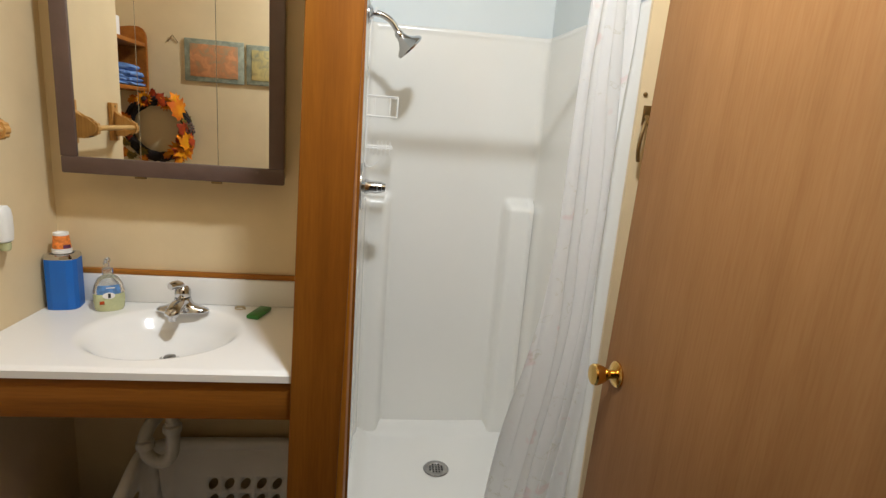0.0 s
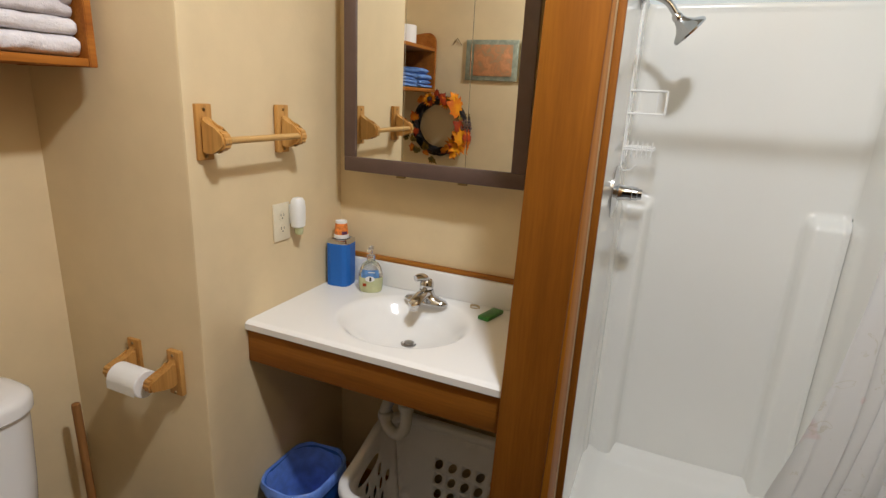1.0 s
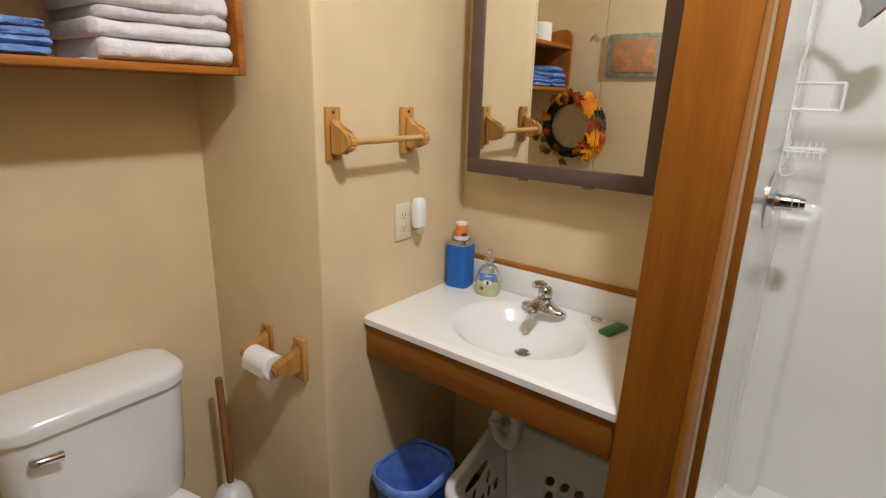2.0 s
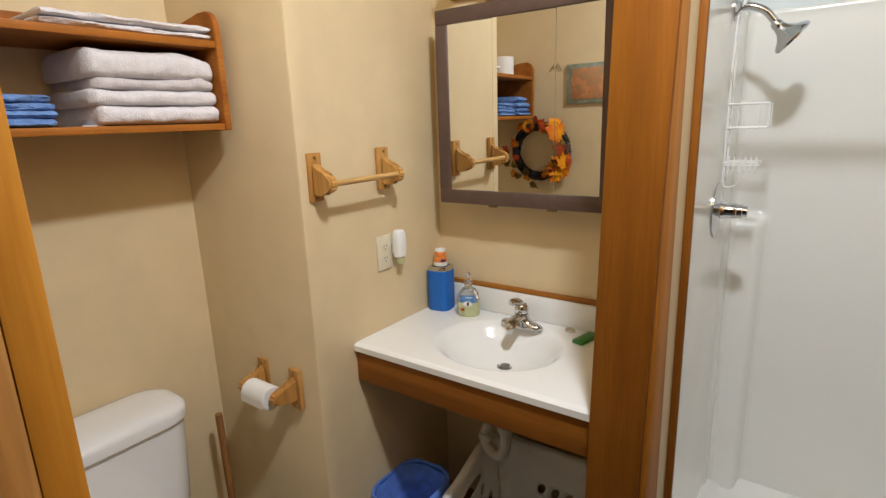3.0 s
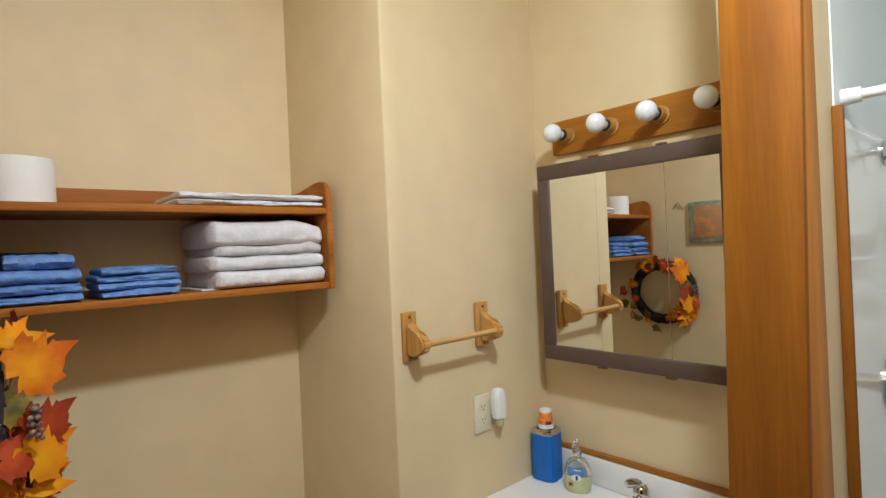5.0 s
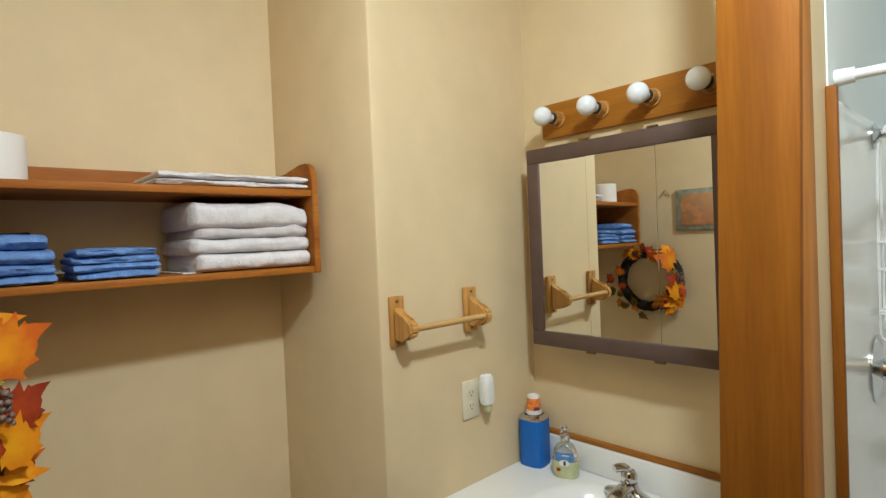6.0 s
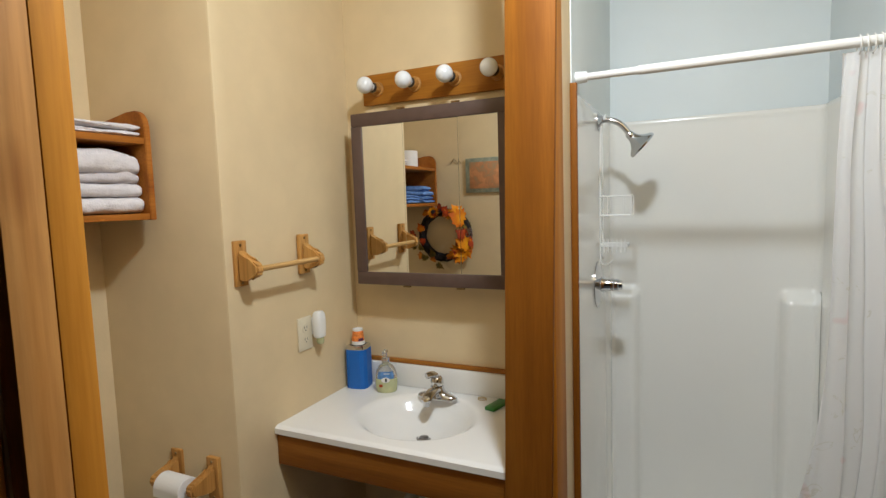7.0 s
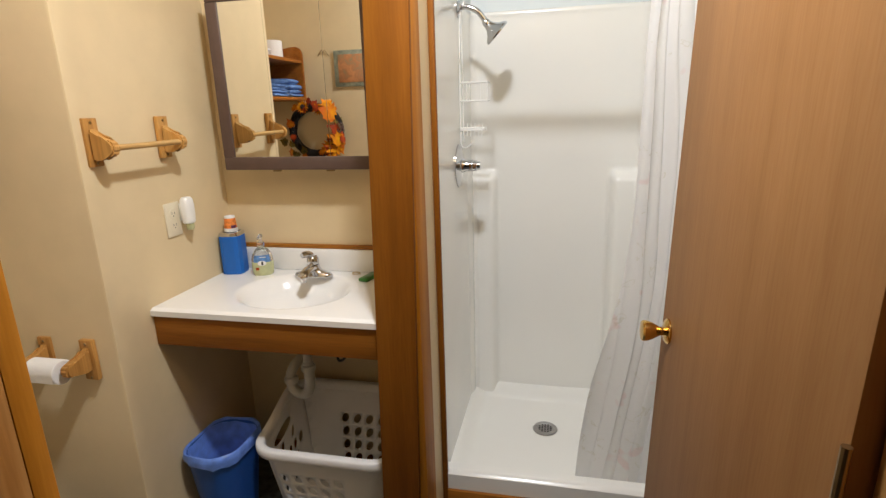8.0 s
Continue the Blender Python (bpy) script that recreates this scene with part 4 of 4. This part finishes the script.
def folded(name, y0, y1, x0, x1, z, heights, material, label, category, group="", skew=0.01, seed=1, layer="fold", soft_end=0.045):
    """A stack of folded cloths: soft rounded slabs, each one a part, folded edge to the front."""
    rnd = random.Random(seed)
    ob = thing(name, ((x0 + x1) / 2, (y0 + y1) / 2, z), label, category, group)
    for k, h in enumerate(heights):
        a, b = y0 + rnd.uniform(-0.4, 1.6) * skew, y1 + rnd.uniform(-skew, skew) * 0.6
        f, bk = x1 + rnd.uniform(-skew, skew * 0.4), x0
        rings = []
        n = 72
        for i in range(n + 1):
            u = i / n
            end = min(1.0, min(u, 1 - u) / soft_end)
            th = h * (0.72 + 0.28 * math.sqrt(max(0.0, 1 - (1 - end) ** 2))) * 0.98
            y = a + (b - a) * u
            ring = []
            m_ = 26
            for j in range(m_):
                t = 2 * math.pi * j / m_
                cx, cz = math.cos(t), math.sin(t)
                ex = math.copysign(abs(cx) ** 0.42, cx)
                ez = math.copysign(abs(cz) ** 0.72, cz)
                w = noise.noise((y * 14 + seed, ex * 1.5 + k * 3.1, ez * 2 + seed * 0.7))
                x = (f + bk) / 2 + (f - bk) / 2 * ex + (0.009 * w + 0.0035 * noise.noise((y * 55, k * 5.3, ez * 3 + seed))) * (ex > 0)
                zz = z + h / 2 + th / 2 * ez + (0.004 + 0.05 * h) * noise.noise((y * 9, k * 2.3, x * 9 + seed)) * (ez > 0) + 0.0016 * noise.noise((y * 60, x * 60, k + ez * 2))
                ring.append((x, y, zz))
            rings.append(ring)
        mat_k = material[k % len(material)] if isinstance(material, list) else material
        part(layer, loft(rings), mat_k, ob, angle=1.4)
        z += h * 0.91
    return ob


def bath_towel(parent, y0, y1, front, z, h, seed, curl=0.0, drop=0.0):
    """One thick towel, folded: a rounded fold to the front, soft corners, a slack and uneven top."""
    rings, n, m_, back = [], 80, 30, -0.466
    for i in range(n + 1):
        u = i / n
        y = y0 + (y1 - y0) * u
        corner = max(0.0, 1 - u / 0.06) ** 2 * (0.02 + 0.5 * max(0.0, h - 0.05)) + max(0.0, 1 - (1 - u) / 0.04) ** 2 * 0.014
        f = front - corner + 0.006 * noise.noise((y * 11, seed * 3.7, 0.4))
        end = min(1.0, min(u / 0.04, (1 - u) / 0.035))
        hh = h * (0.80 + 0.20 * math.sqrt(max(0.0, 1 - (1 - end) ** 2)))
        hh *= 1 + 0.10 * noise.noise((y * 7, seed * 2.1, 3.3)) + curl * math.exp(-((u - 0.86) / 0.06) ** 2)
        hh *= 1 - drop * step(0.72, 1.0, u)
        ring = []
        for j in range(m_):
            a = 2 * math.pi * j / m_
            c, s_ = math.cos(a), math.sin(a)
            ex = math.copysign(abs(c) ** 0.34, c)
            ez = math.copysign(abs(s_) ** (0.62 if c > 0 else 0.4), s_)
            x = (f + back) / 2 + (f - back) / 2 * ex
            x += (0.005 * noise.noise((y * 24, ez * 2 + seed, 1.1)) + 0.0022 * noise.noise((y * 80, ez * 5, seed))) * (c > 0)
            top = (0.004 * noise.noise((y * 13, x * 13, seed)) + 0.0015 * noise.noise((y * 70, x * 70, seed))) * (1 if s_ > 0 else 0.25)
            ring.append((x, y, z + hh / 2 + hh / 2 * ez + top))
        rings.append(ring)
    return part("towel", loft(rings), M_TOWEL2 if curl else M_TOWEL, parent, angle=1.4)


towels = thing("bath_towels", (-0.33, -0.86, 1.5585), "stack of four folded white bath towels on the shelf", "towels")
bath_towel(towels, -1.016, -0.712, -0.203, 1.5590, 0.049, 3)
bath_towel(towels, -1.028, -0.713, -0.207, 1.6035, 0.041, 8, drop=0.10)
bath_towel(towels, -1.014, -0.716, -0.213, 1.6400, 0.031, 14, curl=0.5)
bath_towel(towels, -1.026, -0.714, -0.206, 1.6655, 0.073, 21, drop=0.2)
hem = field(-0.45, -0.232, -1.046, -1.0, 16, 8, lambda x, y: 1.5615 + 0.0012 * noise.noise((x * 40, y * 40, 2.0)))
part("towel_hem", skirt(hem, 1.5588), M_TOWEL, towels, "thin towel hem sticking out")
folded("thin_towel", -1.105, -0.718, -0.44, -0.206, 1.7705, (0.019, 0.018), M_TOWEL, "thin folded white towel on top of the shelf", "towel", skew=0.006, seed=5, layer="towel")
folded("washcloths", -1.262, -1.098, -0.40, -0.206, 1.5585, (0.019, 0.019, 0.018, 0.019), M_CLOTH, "stack of folded blue washcloths", "washcloths", "washcloth stacks", 0.01, 7, "cloth")
folded("washcloths", -1.448, -1.296, -0.42, -0.204, 1.5585, (0.021, 0.024, 0.033, 0.033), M_CLOTH, "taller stack of folded blue washcloths", "washcloths", "washcloth stacks", 0.020, 11, "cloth")
folded("dark_cloth", -1.440, -1.325, -0.46, -0.33, 1.655, (0.016,), M_CLOTHD, "dark navy cloth lying on the washcloths", "cloth", "", 0.01, 13, "cloth")
paper_roll("toilet_paper_roll", Matrix.Translation((-0.35, -1.386, 1.7705)), 0.066, 0.108, "full white toilet paper roll standing on the shelf")

# ---------------------------------------------------------------- toilet and floor things
toilet = thing("toilet", (-0.2, -1.10, 0), "white porcelain two-piece toilet", "toilet")
TC = -1.105
part("tank", loft([[(WX + 0.012 + 0.105 + px, TC + py, z) for px, py in rounded(0, 0, hx, hy, 0.07, 8)] for z, hx, hy in ((0.40, 0.082, 0.19), (0.415, 0.088, 0.197), (0.55, 0.094, 0.206), (0.70, 0.098, 0.213), (0.738, 0.099, 0.214))]), M_PORC, toilet)
part("tank_lid", loft([[(WX + 0.012 + 0.107 + px, TC + py, z) for px, py in rounded(0, 0, hx, hy, min(0.085, hx * 0.8), 8)] for z, hx, hy in ((0.7395, 0.104, 0.218), (0.744, 0.109, 0.224), (0.768, 0.110, 0.225), (0.778, 0.107, 0.222), (0.786, 0.097, 0.212), (0.791, 0.075, 0.19), (0.793, 0.04, 0.15))]), M_PORC, toilet)
lever = part("flush_lever", tube(smooth_path([(-0.254, TC - 0.155, 0.695), (-0.243, TC - 0.153, 0.695), (-0.240, TC - 0.13, 0.692), (-0.240, TC - 0.10, 0.688)]), lambda t: 0.0075 + 0.0045 * t, 14), M_CHROME, toilet, "chrome flush lever")


def egg(z, x0, x1, hy, n=36):
    out = []
    for i in range(n):
        a = 2 * math.pi * i / n
        c, s_ = math.cos(a), math.sin(a)
        cx = (x0 + x1) / 2
        out.append((cx + (x1 - x0) / 2 * c, TC + hy * s_ * (1 - 0.12 * c), z))
    return out


part("bowl", loft([egg(0.0, -0.36, 0.05, 0.105), egg(0.05, -0.36, 0.04, 0.10), egg(0.16, -0.37, 0.06, 0.105), egg(0.27, -0.40, 0.15, 0.14), egg(0.35, -0.43, 0.215, 0.175), egg(0.385, -0.44, 0.23, 0.185), egg(0.398, -0.44, 0.228, 0.183)]), M_PORC, toilet)
part("seat", loft([egg(0.4, -0.22, 0.235, 0.188), egg(0.412, -0.225, 0.24, 0.192), egg(0.42, -0.22, 0.236, 0.188)]), M_WHITEP, toilet)
part("seat_lid", loft([egg(0.4215, -0.225, 0.238, 0.19), egg(0.432, -0.228, 0.24, 0.192), egg(0.442, -0.215, 0.225, 0.178), egg(0.446, -0.17, 0.18, 0.14)]), M_WHITEP, toilet)
for dy in (-0.075, 0.075):
    part("seat_hinge", box(-0.245, -0.215, TC + dy - 0.02, TC + dy + 0.02, 0.4, 0.435, 0.006), M_WHITEP, toilet)

plunger = thing("toilet_plunger", (-0.365, -0.752, 0), "white round plunger caddy with a wooden handle", "plunger")
part("cup", lathe([(0.0, 0.0), (0.058, 0.0), (0.063, 0.006), (0.066, 0.05), (0.068, 0.12), (0.067, 0.16), (0.060, 0.197), (0.047, 0.224), (0.030, 0.240), (0.018, 0.245), (0.016, 0.256), (0.0, 0.256)], Matrix.Translation((-0.365, -0.752, 0)), 36), M_WHITEP, plunger)
part("handle", tube([(-0.366, -0.752, 0.25), (-0.370, -0.752, 0.42), (-0.375, -0.752, 0.628), (-0.3752, -0.752, 0.637), (-0.3753, -0.752, 0.641)], lambda t: 0.0115 if t < 0.6 else 0.0105 if t < 0.8 else 0.008 if t < 1 else 0.003, 16), M_STICK, plunger)

can = thing("trash_can", (0.10, -0.33, 0), "blue plastic trash can with a blue bag liner", "trash can")
cc = (0.110, -0.372)


def can_ring(hx, hy, z, r=0.072, inner=0.0):
    return [(cc[0] + px, cc[1] + py, z) for px, py in rounded(0, 0, hx - inner, hy - inner, r, 9)]


part("bin", loft([can_ring(0.075, 0.095, 0.001), can_ring(0.088, 0.112, 0.17), can_ring(0.099, 0.124, 0.328), can_ring(0.099, 0.124, 0.328, inner=0.004), can_ring(0.075, 0.095, 0.006, inner=0.004)]), M_CAN, can)
rings = []
for k, (hx, hy, z) in enumerate(((0.1035, 0.1285, 0.296), (0.105, 0.130, 0.315), (0.1035, 0.1285, 0.333), (0.098, 0.123, 0.336), (0.092, 0.117, 0.31), (0.080, 0.105, 0.18), (0.070, 0.09, 0.03))):
    ring = []
    for i, (x, y, zz) in enumerate(can_ring(hx, hy, z)):
        w = noise.noise((x * 30, y * 30, k * 0.8))
        s_ = 0.014 if k < 2 else 0.008
        ring.append((x + 0.4 * s_ * w * (1 if k > 2 else 0.5), y + 0.4 * s_ * w, zz + (0.012 * w if k == 0 else 0.006 * w)))
    rings.append(ring)
part("bag_liner", loft(rings, False, True), M_BAG, can, "thin blue plastic bag liner", angle=1.2)

basket = thing("laundry_basket", (0.50, -0.26, 0), "light grey plastic laundry basket with oval holes", "laundry basket")
BC, BHX, BHY = (0.508, -0.232), 0.252, 0.178


def basket_point(u, v, out=0.0):
    """u: along the rim, 0 to 4 (front, east, back, west); v: 0 at the bottom, 1 at the rim."""
    k = 0.80 + 0.20 * v
    side, f = int(u) % 4, u - int(u)
    hx, hy, r = BHX * k + out, BHY * k + out, 0.085
    corners = [(-hx, -hy), (hx, -hy), (hx, hy), (-hx, hy)]
    a, b = corners[side], corners[(side + 1) % 4]
    x, y = a[0] + (b[0] - a[0]) * f, a[1] + (b[1] - a[1]) * f
    ox, oy = max(0, abs(x) - (hx - r)), max(0, abs(y) - (hy - r))
    d = math.hypot(ox, oy)
    if ox > 0 and oy > 0 and d > 0:
        m_ = max(ox, oy)
        x = math.copysign(hx - r + ox * m_ / d, x)
        y = math.copysign(hy - r + oy * m_ / d, y)
    rim = 0.325 + 0.075 * step(-0.12, 0.16, y)
    return Vector((BC[0] + x, BC[1] + y, 0.003 + rim * v))


def basket_side(side):
    bm = bmesh.new()
    nu, nv = (9, 7) if side % 2 == 0 else (8, 7)
    verts = {}

    def vert(u, v):
        key = (round(u, 5), round(v, 5))
        if key not in verts:
            verts[key] = bm.verts.new(basket_point(side + min(u, 0.99999), v))
        return verts[key]

    def cell(i0, i1, j, hole, wide=0.29, tall=0.36):
        u0, u1, v0, v1 = i0 / nu, i1 / nu, j / nv, (j + 1) / nv
        n = 4 * (i1 - i0)
        pts = [(u0 + (u1 - u0) * k / n, v0) for k in range(n)] + [(u1, v0 + (v1 - v0) * k / 4) for k in range(4)] + [(u1 - (u1 - u0) * k / n, v1) for k in range(n)] + [(u0, v1 - (v1 - v0) * k / 4) for k in range(4)]
        outer = [vert(*p) for p in pts]
        if not hole:
            bm.faces.new(outer)
            return
        inner = []
        for u, v in pts:
            a = math.atan2((v - (v0 + v1) / 2) / (v1 - v0), (u - (u0 + u1) / 2) / (u1 - u0))
            uu, vv = wide * math.cos(a), tall * math.sin(a)
            inner.append(bm.verts.new(basket_point(side + (u0 + u1) / 2 + (u1 - u0) * (uu + (-0.34 * vv if i1 - i0 == 1 else 0)), (v0 + v1) / 2 + (v1 - v0) * vv)))
        for k in range(len(outer)):
            q = (k + 1) % len(outer)
            bm.faces.new((outer[k], outer[q], inner[q], inner[k]))

    for j in range(nv):
        i = 0
        while i < nu:
            if side % 2 and j == 5 and i == 2:
                cell(2, 6, j, True, 0.40, 0.40)
                i = 6
                continue
            if side % 2:
                hole = 1 <= j <= 4 and 1 <= i <= 6 and (i + j) % 2 == 0 or 1 <= j <= 3 and 2 <= i <= 5
            else:
                hole = 1 <= j <= 4 and 1 <= i <= 5
            cell(i, i + 1, j, hole)
            i += 1
    return bm


for k in range(4):
    panel = part("basket_side", basket_side(k), M_BASKET, basket, angle=1.0)
    thick = panel.modifiers.new("thickness", "SOLIDIFY")
    thick.thickness = 0.003
rim = [basket_point(4 * i / 96 + 0.0001, 1.0, 0.004) for i in range(96)]
bm = bmesh.new()
rings = []
for i, p in enumerate(rim):
    d = (rim[(i + 1) % 96] - rim[i - 1]).normalized()
    out_ = d.cross(Vector((0, 0, 1))).normalized()
    band = [(math.copysign(abs(math.cos(a)) ** 0.6, math.cos(a)), math.copysign(abs(math.sin(a)) ** 0.7, math.sin(a))) for a in [2 * math.pi * j / 14 for j in range(14)]]
    rings.append([p + out_ * (0.004 + 0.017 * c) + Vector((0, 0, 1)) * (0.019 * q - 0.008) for c, q in band])
part("rim", loft(rings + [rings[0]], False, False), M_BASKET, basket, angle=1.2)
part("bottom", loft([[basket_point(4 * i / 48 + 0.0001, 0.0) for i in range(48)], [basket_point(4 * i / 48 + 0.0001, 0.012) for i in range(48)]]), M_BASKET, basket)

# ---------------------------------------------------------------- wreath and plaques on the doorway wall
wreath = thing("autumn_wreath", (-0.15, SOUTH + 0.04, 1.36), "autumn wreath of artificial leaves and sunflowers on dark twigs", "wreath")
WC = Vector((-0.15, SOUTH + 0.026, 1.36))
rnd = random.Random(4)
for k in range(26):
    ph, tw = rnd.uniform(0, 6.28), rnd.uniform(2, 5)
    loop = []
    for i in range(49):
        a = 2 * math.pi * i / 48
        q = tw * a + ph
        rr = 0.142 + 0.020 * math.cos(q) + 0.008 * noise.noise((3 * math.cos(a), 3 * math.sin(a), k))
        loop.append(WC + Vector((rr * math.cos(a), 0.018 * math.sin(q), rr * math.sin(a))))
    part("twig", tube(loop, 0.0046, 6), M_TWIG, wreath)


def leaf_mesh(name, material, kind):
    bm = bmesh.new()
    if kind == "maple":
        half = [(0.0, -0.35), (0.07, -0.15), (0.22, -0.24), (0.36, -0.30), (0.32, -0.19), (0.48, -0.17), (0.40, -0.06), (0.55, 0.0), (0.68, 0.16), (0.54, 0.17), (0.50, 0.26), (0.38, 0.22), (0.42, 0.36),
                (0.50, 0.52), (0.37, 0.47), (0.28, 0.44), (0.21, 0.42), (0.26, 0.60), (0.17, 0.63), (0.12, 0.76), (0.0, 0.98)]
    else:
        half = [(0.0, -0.45), (0.12, -0.25), (0.2, 0.0), (0.18, 0.25), (0.1, 0.5), (0.0, 0.8)]
    outline = half + [(-x, y) for x, y in half[-2:0:-1]]
    face = bm.faces.new([bm.verts.new((x, y, 0)) for x, y in outline])
    bmesh.ops.triangulate(bm, faces=[face])
    bmesh.ops.subdivide_edges(bm, edges=bm.edges[:], cuts=1)
    for v in bm.verts:
        x, y = v.co.x, v.co.y
        v.co.z = 0.30 * x * x - 0.16 * abs(x) + 0.05 * math.sin(6 * y) + 0.05 * noise.noise((4 * x, 4 * y, 1.7))
    return mesh_of(name, bm, material, 1.2)


LEAVES = [leaf_mesh("maple_leaf", m_, "maple") for m_ in M_LEAF] + [leaf_mesh("petal", M_LEAF[2], "petal"), leaf_mesh("petal", M_LEAF[0], "petal")]


def put(mesh, name, at, facing, spin_deg, size, parent):
    ob = new(name, mesh)
    ob.parent = parent
    q = Vector(facing).to_track_quat("Z", "Y").to_matrix().to_4x4()
    ob.matrix_local = Matrix.Translation(Vector(at) - ORIGIN[parent]) @ q @ Matrix.Rotation(radians(spin_deg), 4, "Z") @ Matrix.Scale(size, 4)
    return ob


def ring_point(a, rr, out):
    return WC + Vector((rr * math.cos(a), out, rr * math.sin(a)))


for lo, hi, n in ((65, 130, 5), (-75, 22, 6), (190, 262, 9), (160, 185, 2)):
    for i in range(n):
        a = radians(lo + (hi - lo) * (i + rnd.uniform(0.1, 0.9)) / n)
        at = ring_point(a, 0.152 + rnd.uniform(-0.03, 0.042), rnd.uniform(0.02, 0.058))
        face = (rnd.uniform(-0.4, 0.4) + (1.3 if lo == -75 else 0.45) * math.cos(a), 1, rnd.uniform(-0.35, 0.35) + 0.3 * math.sin(a))
        put(LEAVES[rnd.choice((0, 1, 1, 2) if lo != 190 else (1, 0, 1, 3))], "leaf", at, face, rnd.uniform(0, 360), rnd.uniform(0.038, 0.052), wreath)


# the large leaves on the side towards the doorway, turned outwards
for kind, at, spin, size in (
        (0, (-0.02, -1.402, 1.462), -70, 0.098), (2, (-0.05, -1.425, 1.508), -40, 0.055), (4, (-0.04, -1.41, 1.508), -85, 0.075),
        (3, (-0.01, -1.44, 1.415), 140, 0.06), (3, (-0.005, -1.425, 1.40), -150, 0.05), (1, (0.0, -1.39, 1.362), -60, 0.072),
        (2, (0.01, -1.397, 1.308), -65, 0.082), (1, (0.02, -1.432, 1.325), -110, 0.062), (0, (0.0, -1.44, 1.29), 160, 0.055),
        (2, (-0.01, -1.44, 1.262), 150, 0.06), (5, (-0.02, -1.39, 1.262), -75, 0.07), (4, (-0.02, -1.39, 1.248), -100, 0.075),
        (2, (-0.03, -1.40, 1.235), -140, 0.06), (1, (-0.03, -1.385, 1.25), -60, 0.05)):
    put(LEAVES[kind], "leaf", at, (1, 0.35 + 0.3 * rnd.random(), 0.25 * rnd.random()), spin, size, wreath)


def sunflower(a_deg, rr, size):
    a = radians(a_deg)
    c = ring_point(a, rr, 0.046)
    n = Vector((0.25 * math.cos(a) + 0.1, 1, 0.2 * math.sin(a))).normalized()
    heart = part("flower_heart", lathe([(0.0, -0.004), (0.30 * size, -0.004), (0.34 * size, 0.004), (0.26 * size, 0.012), (0.0, 0.014)], along(c, c + n), 20), M_SEED, wreath, "dark flower heart")
    q = n.to_track_quat("Z", "Y").to_matrix()
    for k in range(15):
        t = 2 * math.pi * k / 15
        d = q @ Vector((math.cos(t), math.sin(t), 0))
        at = c + d * size * 0.52 + n * 0.002 * (k % 3)
        ob = new("petal", LEAVES[4 + k % 2])
        ob.parent = wreath
        zax = (n - d * 0.25).normalized()
        xax = d.cross(zax).normalized()
        yax = zax.cross(xax)
        rot = Matrix((xax, yax, zax)).transposed().to_4x4()
        ob.matrix_local = Matrix.Translation(at - ORIGIN[wreath]) @ rot @ Matrix.Scale(size * 0.72, 4)


sunflower(-40, 0.152, 0.058)
sunflower(66, 0.140, 0.038)
sunflower(108, 0.150, 0.040)
berry = bmesh.new()
bmesh.ops.create_icosphere(berry, subdivisions=2, radius=0.0065)
BERRY = mesh_of("berry", berry, M_BERRY, 2.0)
for k in range(34):
    at = ring_point(radians(rnd.uniform(-4, 14)), 0.172 + rnd.uniform(-0.02, 0.02), 0.058 + rnd.uniform(-0.008, 0.008))
    put(BERRY, "berry", at, (0, 1, 0), 0, rnd.uniform(0.6, 0.85), wreath)


def plaque(x0, x1, z0, z1, inner, outer, label):
    ob = thing("wall_plaque", ((x0 + x1) / 2, SOUTH, (z0 + z1) / 2), label, "wall plaque")
    part("border", box(x0, x1, SOUTH + 0.0006, SOUTH + 0.012, z0, z1, 0.004), outer, ob)
    part("field", box(x0 + 0.028, x1 - 0.028, SOUTH + 0.0122, SOUTH + 0.015, z0 + 0.024, z1 - 0.024, 0.002), inner, ob)


plaque(-0.02, 0.25, 1.612, 1.818, M_PLAQUE_IN, M_PLAQUE_OUT, "weathered orange and teal wall plaque")
plaque(0.262, 0.42, 1.615, 1.812, M_PLAQUE_B, M_PLAQUE_OUT, "weathered yellow-green wall plaque")
single("hanger_wire", tube([(-0.10, SOUTH + 0.004, 1.79), (-0.075, SOUTH + 0.006, 1.825), (-0.05, SOUTH + 0.004, 1.79)], 0.002, 6), M_OLDBRASS, (-0.075, SOUTH, 1.82), "thin bent wire hanger on a nail", "hanger")

# ceiling lamp
fixture = thing("ceiling_light", (1.09, -1.01, TOP), "round white ceiling light", "ceiling light")
part("canopy", lathe([(0.0, 2.6795), (0.09, 2.6795), (0.095, 2.67), (0.08, 2.66), (0.0, 2.66)], Matrix.Translation((1.09, -1.01, 0)), 32), M_WHITEP, fixture)
